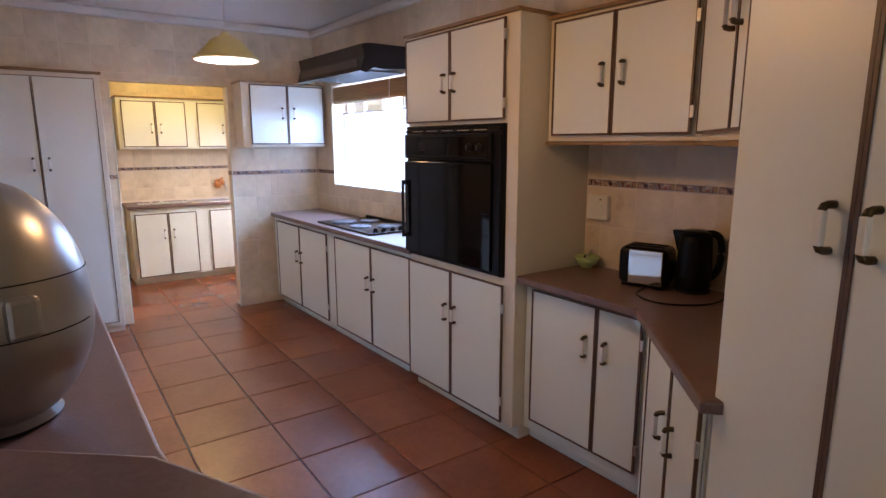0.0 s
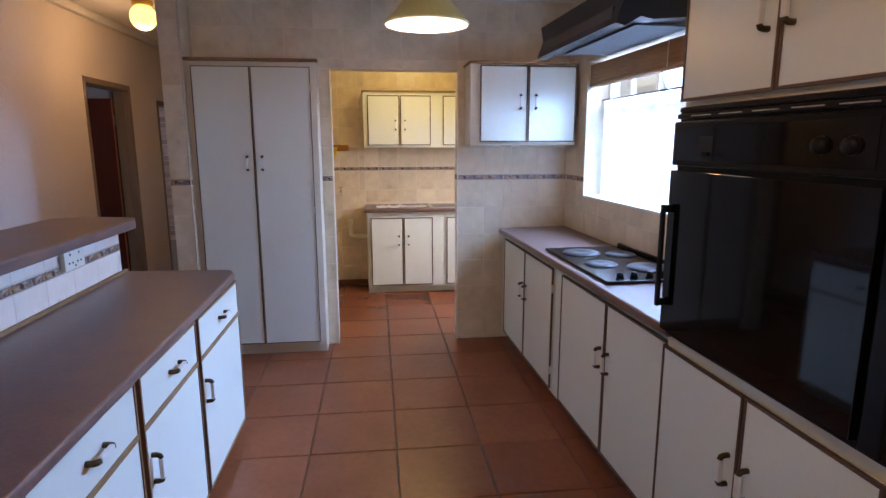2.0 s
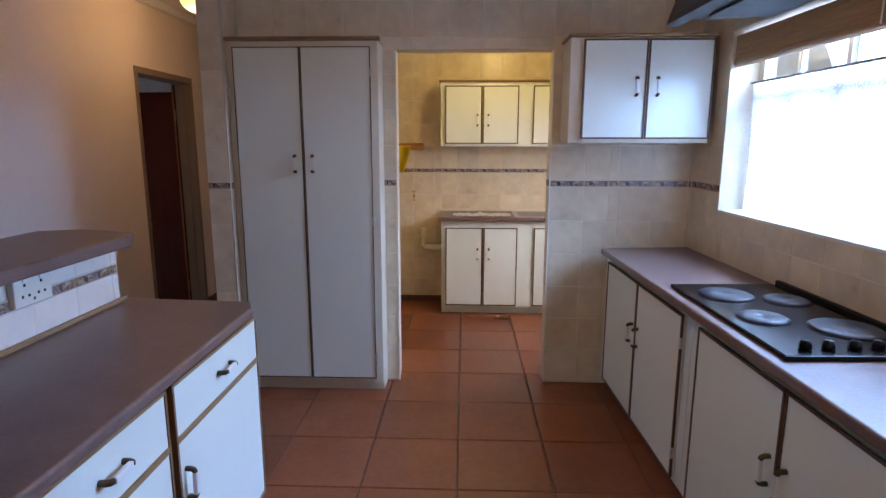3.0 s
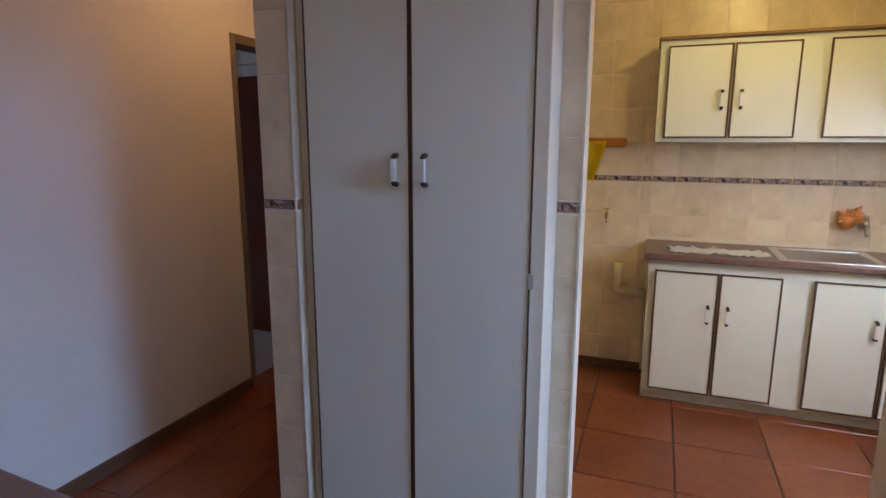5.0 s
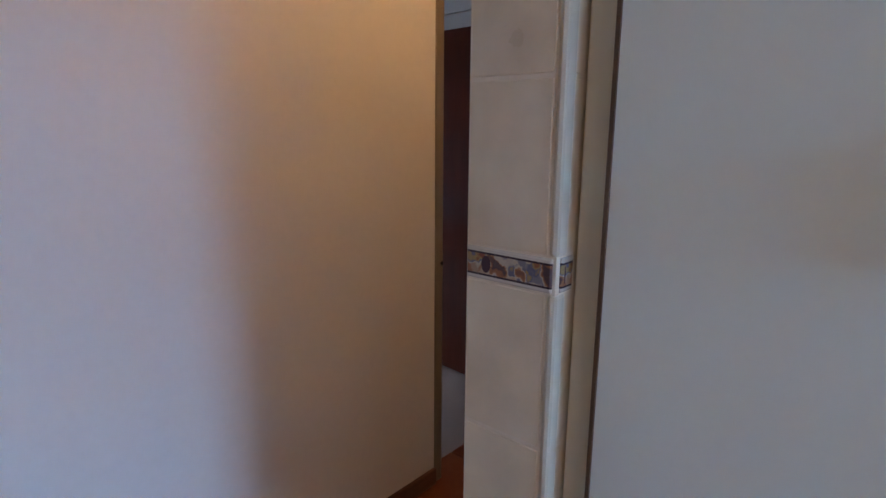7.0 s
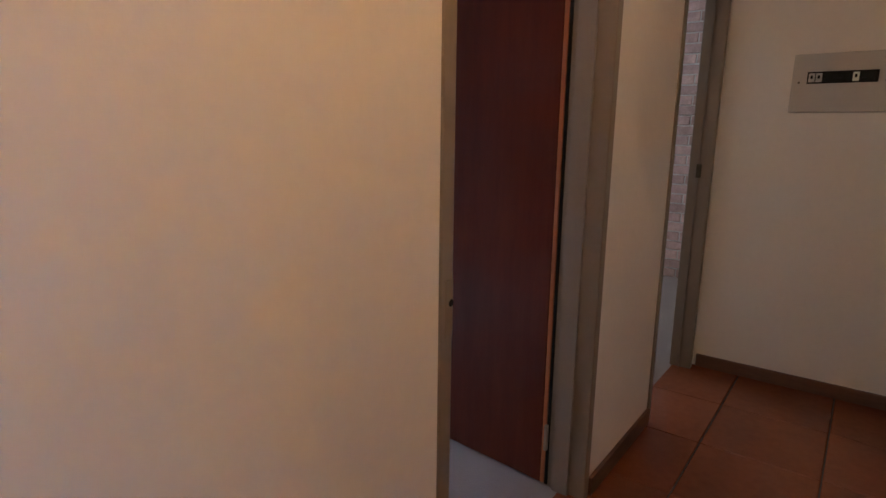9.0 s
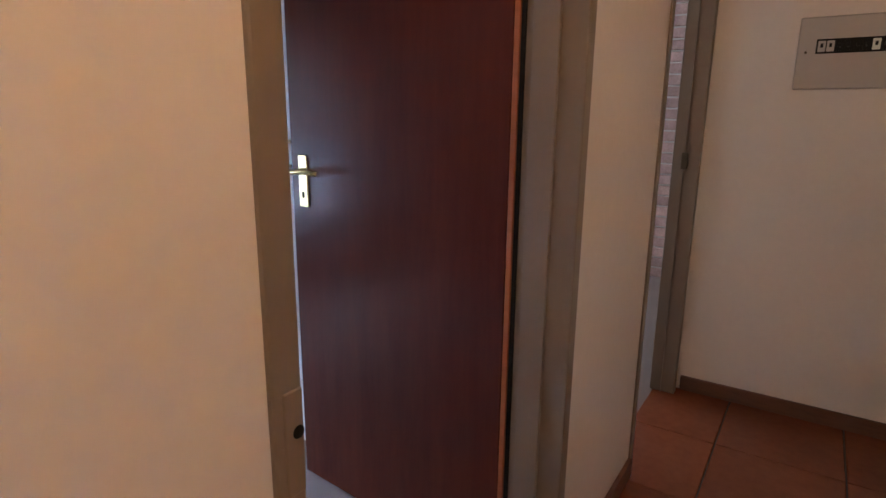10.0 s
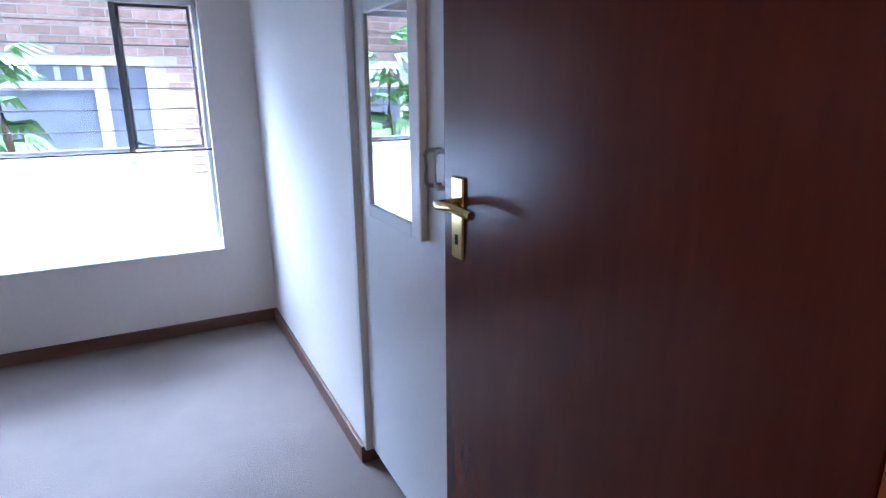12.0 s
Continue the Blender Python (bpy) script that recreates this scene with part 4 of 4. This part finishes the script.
part("window_frame", boxes((x0, x1, BWa, BWa + W, BWz0, BWz1), (x0, x1, BWb - W, BWb, BWz0, BWz1), (x0, x1, BWa, BWb, BWz0, BWz0 + W), (x0, x1, BWa, BWb, BWz1 - 0.03, BWz1), bevel=0.003), STEELW, bw)
part("mullion", boxes((x0 - 0.005, x1 + 0.005, -0.65, -0.622, BWz0 + 0.03, BWz1 - 0.03), bevel=0.003), BARS, bw)
part("transom", boxes((x0, x1, BWa + 0.03, -0.65, 1.02, 1.045), bevel=0.002), STEELW, bw)
part("casement", boxes((x0 - 0.012, x0, -0.622, -0.607, 1.03, BWz1 - 0.03), (x0 - 0.012, x0, -0.30, -0.285, 1.03, BWz1 - 0.03), (x0 - 0.012, x0, -0.607, -0.30, 1.03, 1.045), (x0 - 0.012, x0, -0.607, -0.30, BWz1 - 0.045, BWz1 - 0.03), bevel=0.002), BARS, bw)
part("stay", tube([(x1, -0.622, 1.075), (x1 + 0.02, -0.58, 1.06), (x1 + 0.015, -0.5, 1.042)], 0.005), BARS, bw)
for k in range(6):
    part("burglar_bar", tube([(x0 - 0.02, BWa + W, 1.131 + 0.1055 * k), (x0 - 0.02, BWb - W, 1.129 + 0.1055 * k)], 0.0035, 6), BARS, bw, "thin horizontal burglar bar")
for ya, yb in ((BWa + 0.03, -0.65), (-0.622, BWb - 0.03)):
    p = part("pane", boxes((x0 + 0.01, x0 + 0.014, ya, yb, BWz0 + 0.03, BWz1 - 0.03)), GLASS, bw)
    p.visible_shadow = False
part("window_sill", boxes((BXL - 0.07, BXL + 0.012, BWa, BWb, BWz0 - 0.002, BWz0 + 0.01), bevel=0.003), WHITE, bw, "white sill")
bc = thing("cafe_curtain", BR, "white half curtain on a thin rod at the bedroom window", "curtain")
part("cloth", folds(BXL - 0.03, BWa, -0.36, BWz0 + 0.012, 1.02, 0.01, 14), cloth("white_voile", (0.92, 0.92, 0.92), 0.6), bc)
part("rod", tube([(BXL - 0.03, BWa, 1.025), (BXL - 0.03, BWb, 1.022)], 0.005), BRONZE, bc)

# ---- outside the bedroom ----
structure("ground", boxes((-60, 60, -60, 60, -0.3, -0.13)), material("paved_yard", (0.32, 0.29, 0.25), 0.9, vary=0.15, scale=3, bump=0.4), "pale paved yard around the house")
NBX = -4.9   # neighbouring wing, in the bedroom's own directions
OUT = material("white_window_paint", (0.75, 0.74, 0.72), 0.4, vary=0.05)
nb = thing("neighbouring_wing", BR, "red-brown face-brick wing across the yard with a white window", "building")
nwA, nwB, nz0, nz1 = -2.35, -0.40, 0.69, 1.67
part("wall", boxes((NBX - 0.2, NBX - 0.012, -9, nwA, -0.2, 2.4), (NBX - 0.2, NBX - 0.012, nwB, 4, -0.2, 2.4), (NBX - 0.2, NBX - 0.012, nwA, nwB, -0.2, nz0), (NBX - 0.2, NBX - 0.012, nwA, nwB, nz1, 2.4)), MORTAR, nb, "mortar joints of the brick wall")
part("fascia", boxes((NBX - 0.1, NBX + 0.42, -9, 4, 2.26, 2.42), bevel=0.01), OUT, nb, "white eaves board")
part("soffit", boxes((NBX - 0.01, NBX + 0.40, -9, 4, 2.24, 2.258)), OUT, nb)
part("roof", prism([(NBX + 0.5, 2.5), (NBX - 3.0, 3.8), (NBX - 3.0, 3.7), (NBX + 0.5, 2.43)], -9, 4), material("roof_tile", (0.2, 0.1, 0.07), 0.8, vary=0.2, scale=6, bump=0.4), nb, "", pose(0, 0, 0, 90, 0, 0) @ Matrix.Scale(-1, 4, (0, 0, 1)))
nwin = part("window", boxes((NBX - 0.06, NBX + 0.02, nwA, nwA + 0.09, nz0, nz1), (NBX - 0.06, NBX + 0.02, nwB - 0.09, nwB, nz0, nz1), (NBX - 0.06, NBX + 0.02, nwA, nwB, nz1 - 0.08, nz1), (NBX - 0.06, NBX + 0.02, nwA, nwB, nz0, nz0 + 0.08), (NBX - 0.05, NBX + 0.01, -0.955, -0.865, nz0, nz1), (NBX - 0.05, NBX + 0.01, nwA, -0.95, 1.36, 1.44), bevel=0.006), OUT, nb, "white timber window frame")
part("pane", boxes((NBX - 0.04, NBX - 0.035, nwA + 0.09, nwB - 0.09, nz0 + 0.08, nz1 - 0.08)), material("dark_reflecting_pane", (0.16, 0.19, 0.24), 0.08, vary=0.3, scale=3), nwin, "dark window pane")
for k in range(9):
    y = nwA + 0.16 + 0.185 * k
    part("curtain_fold", boxes((NBX - 0.034, NBX - 0.024, y, y + 0.05, 1.45 if y < -1.0 else 0.8, 1.58), bevel=0.004), material("pale_blind_strip", (0.5, 0.52, 0.55), 0.7), nwin)
LEAF = material("bright_green_leaf", (0.09, 0.25, 0.09), 0.4, vary=0.3, scale=12, second=(0.17, 0.38, 0.14), random_by_object=0.2)
palm = thing("shrub", BR @ pose(-3.25, -1.47, -0.13), "bright green broad-leaved shrub outside the bedroom window", "shrub")
part("trunk", tube([(0, 0, 0), (0.03, 0.02, 0.5), (0.0, 0.04, 1.1), (0.02, 0.03, 1.65)], 0.035), material("bark", (0.16, 0.11, 0.07), 0.9, vary=0.3, bump=0.5), palm)
rnd = random.Random(4)
for k in range(20):
    az, el, ln = rnd.uniform(0, 360), rnd.uniform(-35, 50), rnd.uniform(0.24, 0.38)
    lm = bmesh.new()
    for side in range(9):
        t = (side - 4) / 4
        ca, sa = math.cos(t * 0.9), math.sin(t * 0.9)
        l2 = ln * (1 - 0.35 * abs(t))
        a0 = lm.verts.new((0.1, 0, 0))
        b0 = lm.verts.new((0.1 + l2 * 0.5 * ca - 0.03 * sa, l2 * 0.5 * sa + 0.03 * ca, 0.03))
        c0 = lm.verts.new((0.1 + l2 * ca, l2 * sa, -0.06 - 0.05 * abs(t)))
        d0 = lm.verts.new((0.1 + l2 * 0.5 * ca + 0.03 * sa, l2 * 0.5 * sa - 0.03 * ca, 0.03))
        lm.faces.new((a0, b0, c0, d0))
    part("leaf", lm, LEAF, palm, "", pose(0.02, 0.03, 1.35 + rnd.uniform(-0.25, 0.45), 0, -el, az))


# ---- pieces: tiles and bricks ----
MESHES = {}


def slab_mesh(w, h, d, mat, inset=0.002):
    """A tile from its lower left corner, facing -y, with softened edges."""
    key = (round(w, 3), round(h, 3), d, mat.name)
    if key not in MESHES:
        w, h = key[0], key[1]
        i = inset
        v = [(0, 0, 0), (w, 0, 0), (w, 0, h), (0, 0, h), (0, -d + i, 0), (w, -d + i, 0), (w, -d + i, h), (0, -d + i, h), (i, -d, i), (w - i, -d, i), (w - i, -d, h - i), (i, -d, h - i)]
        f = [(4, 5, 9, 8), (5, 6, 10, 9), (6, 7, 11, 10), (7, 4, 8, 11), (8, 9, 10, 11), (0, 1, 5, 4), (1, 2, 6, 5), (2, 3, 7, 6), (3, 0, 4, 7)]
        me = bpy.data.meshes.new("tile")
        me.from_pydata(v, [], f)
        me.materials.append(mat)
        MESHES[key] = me
    return MESHES[key]


def piece(name, me, parent, m):
    ob = new(name, me)
    ob.parent = parent
    ob.matrix_basis = m
    return ob


BORDER = bpy.data.materials.new("fruit_border_tile")
BORDER.use_nodes = True
bt = BORDER.node_tree
bn, bl = bt.nodes, bt.links.new
bb = bn["Principled BSDF"]
bb.inputs["Roughness"].default_value = 0.25
bco = bn.new("ShaderNodeTexCoord")
bsep = bn.new("ShaderNodeSeparateXYZ")
bl(bco.outputs["Generated"], bsep.inputs[0])
bvo = bn.new("ShaderNodeTexVoronoi")
bvo.feature = "SMOOTH_F1"
bvo.inputs["Scale"].default_value, bvo.inputs["Smoothness"].default_value = 70, 0.7
bwarp = bn.new("ShaderNodeTexNoise")
bwarp.inputs["Scale"].default_value, bwarp.inputs["Detail"].default_value = 60, 3
bl(bco.outputs["Object"], bwarp.inputs["Vector"])
bmv = bn.new("ShaderNodeVectorMath")
bmv.operation = "MULTIPLY_ADD"
bmv.inputs[1].default_value = (0.02, 0.02, 0.02)
bl(bwarp.outputs["Color"], bmv.inputs[0])
bl(bco.outputs["Object"], bmv.inputs[2])
bl(bmv.outputs[0], bvo.inputs["Vector"])
bfr = bn.new("ShaderNodeValToRGB")
bfr.color_ramp.interpolation = "EASE"
cols = ((0.0, (0.36, 0.27, 0.2)), (0.22, (0.09, 0.055, 0.06)), (0.36, (0.3, 0.13, 0.065)), (0.5, (0.45, 0.36, 0.28)), (0.62, (0.12, 0.12, 0.17)), (0.74, (0.33, 0.22, 0.09)), (0.86, (0.22, 0.055, 0.04)))
el = bfr.color_ramp.elements
el[0].position, el[0].color = cols[0][0], (*cols[0][1], 1)
el[1].position, el[1].color = cols[1][0], (*cols[1][1], 1)
for pos, col in cols[2:]:
    e = el.new(pos)
    e.color = (*col, 1)
bl(bvo.outputs["Color"], bfr.inputs[0])


def node_math(op, a, b=None, c=None):
    n = bn.new("ShaderNodeMath")
    n.operation = op
    for i, v in enumerate((a, b, c)):
        if v is None:
            continue
        if isinstance(v, (int, float)):
            n.inputs[i].default_value = v
        else:
            bl(v, n.inputs[i])
    return n.outputs[0]


# a round dark fruit near the left, pale lips at the top and bottom with a dark line inside each
berry = node_math("LESS_THAN", node_math("ADD", node_math("POWER", node_math("MULTIPLY", node_math("SUBTRACT", bsep.outputs[0], 0.25), 4.6), 2.0), node_math("POWER", node_math("SUBTRACT", bsep.outputs[2], 0.5), 2.0)), 0.07)
off = node_math("ABSOLUTE", node_math("SUBTRACT", bsep.outputs[2], 0.5))
line = node_math("MULTIPLY", node_math("GREATER_THAN", off, 0.31), node_math("LESS_THAN", off, 0.37))
lip = node_math("GREATER_THAN", off, 0.37)


def mixed(fac, a, b):
    n = bn.new("ShaderNodeMix")
    n.data_type = "RGBA"
    bl(fac, n.inputs["Factor"])
    for s, v in (("A", a), ("B", b)):
        if isinstance(v, tuple):
            n.inputs[[k for k, q in enumerate(n.inputs) if q.name == s and q.type == "RGBA"][0]].default_value = (*v, 1)
        else:
            bl(v, n.inputs[[k for k, q in enumerate(n.inputs) if q.name == s and q.type == "RGBA"][0]])
    return [o for o in n.outputs if o.type == "RGBA"][0]


c1 = mixed(berry, bfr.outputs[0], (0.06, 0.03, 0.04))
c2 = mixed(line, c1, (0.05, 0.035, 0.04))
bl(mixed(lip, c2, (0.56, 0.5, 0.43)), bb.inputs["Base Color"])

P = 0.207


def tile_run(parent, m, rects, bz0, bz1, xoff=0.0, mat=None):
    """Wall tiles over rectangles (x0, x1, z0, z1) of a plane that faces -y, with a border course from bz0 to bz1."""
    g = 0.0018
    cuts = [(bz0, bz1, True)]
    z = bz1
    while z < 2.7:
        cuts.append((z, z + P, False))
        z += P
    z = bz0
    while z > 0:
        cuts.append((z - P, z, False))
        z -= P
    for x0, x1, z0, z1 in rects:
        for a, b, is_border in cuts:
            lo, hi = max(a, z0), min(b, z1)
            if hi - lo < 0.012:
                continue
            k = math.floor((x0 - xoff) / P)
            while xoff + k * P < x1:
                l, r = max(x0, xoff + k * P), min(x1, xoff + (k + 1) * P)
                k += 1
                if r - l < 0.012:
                    continue
                w, h = r - l - 2 * g, hi - lo - (2 * g if not is_border else 0.001)
                me = slab_mesh(w, h, 0.0016 if not is_border else 0.004, BORDER if is_border else mat or WTILE)
                piece("border_tile" if is_border else "tile", me, parent, m @ pose(l + g, 0.0003, lo + (g if not is_border else 0.0005)))


wall = {o.name: o for o in scene.objects}
tile_run(wall["wall_north"], pose(0, NY, 0), ((1.455, 1.81, 0, 2.55), (1.81, 2.31, 0.9, 2.55), (-0.42, 1.455, 2.07, 2.55), (0.442, 0.52, 0, 2.066)), 1.262, 1.305, 1.455)
tile_run(wall["wall_north"], pose(1.455, NY + 0.14, 0, 0, 0, -90), ((0.002, 0.138, 0, 2.06),), 1.262, 1.305)
tile_run(wall["wall_passage_east"], pose(0, 4.703, 0), ((PX, -0.4325, 0, 1.257), (PX, -0.424, 1.257, 1.30), (PX, -0.4325, 1.30, 2.55)), 1.257, 1.30, PX - 0.07)
tile_run(wall["wall_passage_east"], pose(-0.422, 4.71, 0, 0, 0, 90), ((0, 0.03, 0, 2.1), (0, 0.21, 2.11, 2.55)), 1.257, 1.30)
EF = pose(0, 0, 0, 0, 0, -90)      # facing the room; x runs towards the breakfast corner
tile_run(wall["wall_east"], EF, ((-1.71, -WB, 0.905, 2.55), (-WB, 0.74, 0.905, WZ0), (-WB, 0.74, WZ1, 2.55), (0.74, 2.6, 2.18, 2.55)), 1.262, 1.305, -1.71)
tile_run(wall["wall_east"], EF, ((1.685, 3.1, 0.906, 1.55),), 1.33, 1.372, 1.78)
tile_run(wall["wall_scullery_back"], pose(0, 6.86, 0), ((-0.1, 0.72, 0.05, 2.55), (0.72, 2.3, 0.905, 1.5), (0.72, 2.3, 2.05, 2.55)), 1.248, 1.29, 0.036)
tile_run(wall["wall_half"], pose(-0.46, 0, 0, 0, 0, 90), ((0.35, 3.615, 0.895, 1.132),), 1.008, 1.05, 0.06, LIT_TILE)
structure("trim_half_wall", boxes((-0.452, -0.436, 0.35, 3.64, 0.894, 0.91), bevel=0.003), TAN, "light wooden upstand along the worktop")
BULL = material("pale_glazed_edging", (0.52, 0.44, 0.33), 0.42, vary=0.06)
structure("trim_opening", boxes((1.449, 1.457, NY - 0.008, NY + 0.002, 0, 2.06), (0.518, 0.526, NY - 0.008, NY + 0.004, 0, 2.06), bevel=0.002), WHITE, "white tile edging strips")
structure("trim_pier", boxes((-0.432, -0.4195, 4.6995, 4.726, 0, 1.256), (-0.432, -0.4195, 4.6995, 4.726, 1.301, 2.55), bevel=0.0055), BULL, "pale rounded tile edging strip")

# floor tiles
F, FX, FY = 0.437, 0.475, 3.30
floor = wall["floor"]


def floor_tile(x0, x1, y0, y1):
    g = 0.0027
    me = slab_mesh(x1 - x0 - 2 * g, y1 - y0 - 2 * g, 0.008, FTILE, 0.0035)
    piece("floor_tile", me, floor, pose(x0 + g, y0 + g, -0.008, -90))


for i in range(-5, 5):
    for j in range(-14, 12):
        x0, x1, y0, y1 = FX + i * F, FX + (i + 1) * F, FY + j * F, FY + (j + 1) * F
        x0, x1, y0, y1 = max(x0, WX - 0.1), min(x1, 2.38), max(y0, -2.6), min(y1, EY)
        cx, cy = (x0 + x1) / 2, (y0 + y1) / 2
        if x1 - x0 < 0.03 or y1 - y0 < 0.03:
            continue
        if PX < x0 and cy > 6.95 or (-0.5 < x0 and x1 < 0.04 and 0.6 < y0 and y1 < 3.6):
            continue
        floor_tile(x0, x1, y0, y1)

# bricks of the neighbouring wing and of the rear bedroom
brick_m = slab_mesh(0.218, 0.072, 0.012, BRICK, 0.004)


def brick_field(parent, m, x0, x1, z0, z1, holes=()):
    n = 0
    z, row = z0, 0
    while z < z1:
        x = x0 - (0.115 if row % 2 else 0)
        while x < x1:
            if not any(a - 0.2 < x < b and c - 0.07 < z < d for a, b, c, d in holes):
                piece("brick", brick_m, parent, m @ pose(x, 0, z))
                n += 1
            x += 0.23
        z += 0.085
        row += 1
    return n


brick_field(nb.children[0], pose(NBX - 0.012, 0, 0, 0, 0, 90), -2.6, 0.75, 0.5, 2.2, ((nwA, nwB, nz0, nz1),))
brick_field(wall["wall_rear_bedroom"], pose(0, 10.12, 0), -2.6, -1.75, 0.0, 2.55)
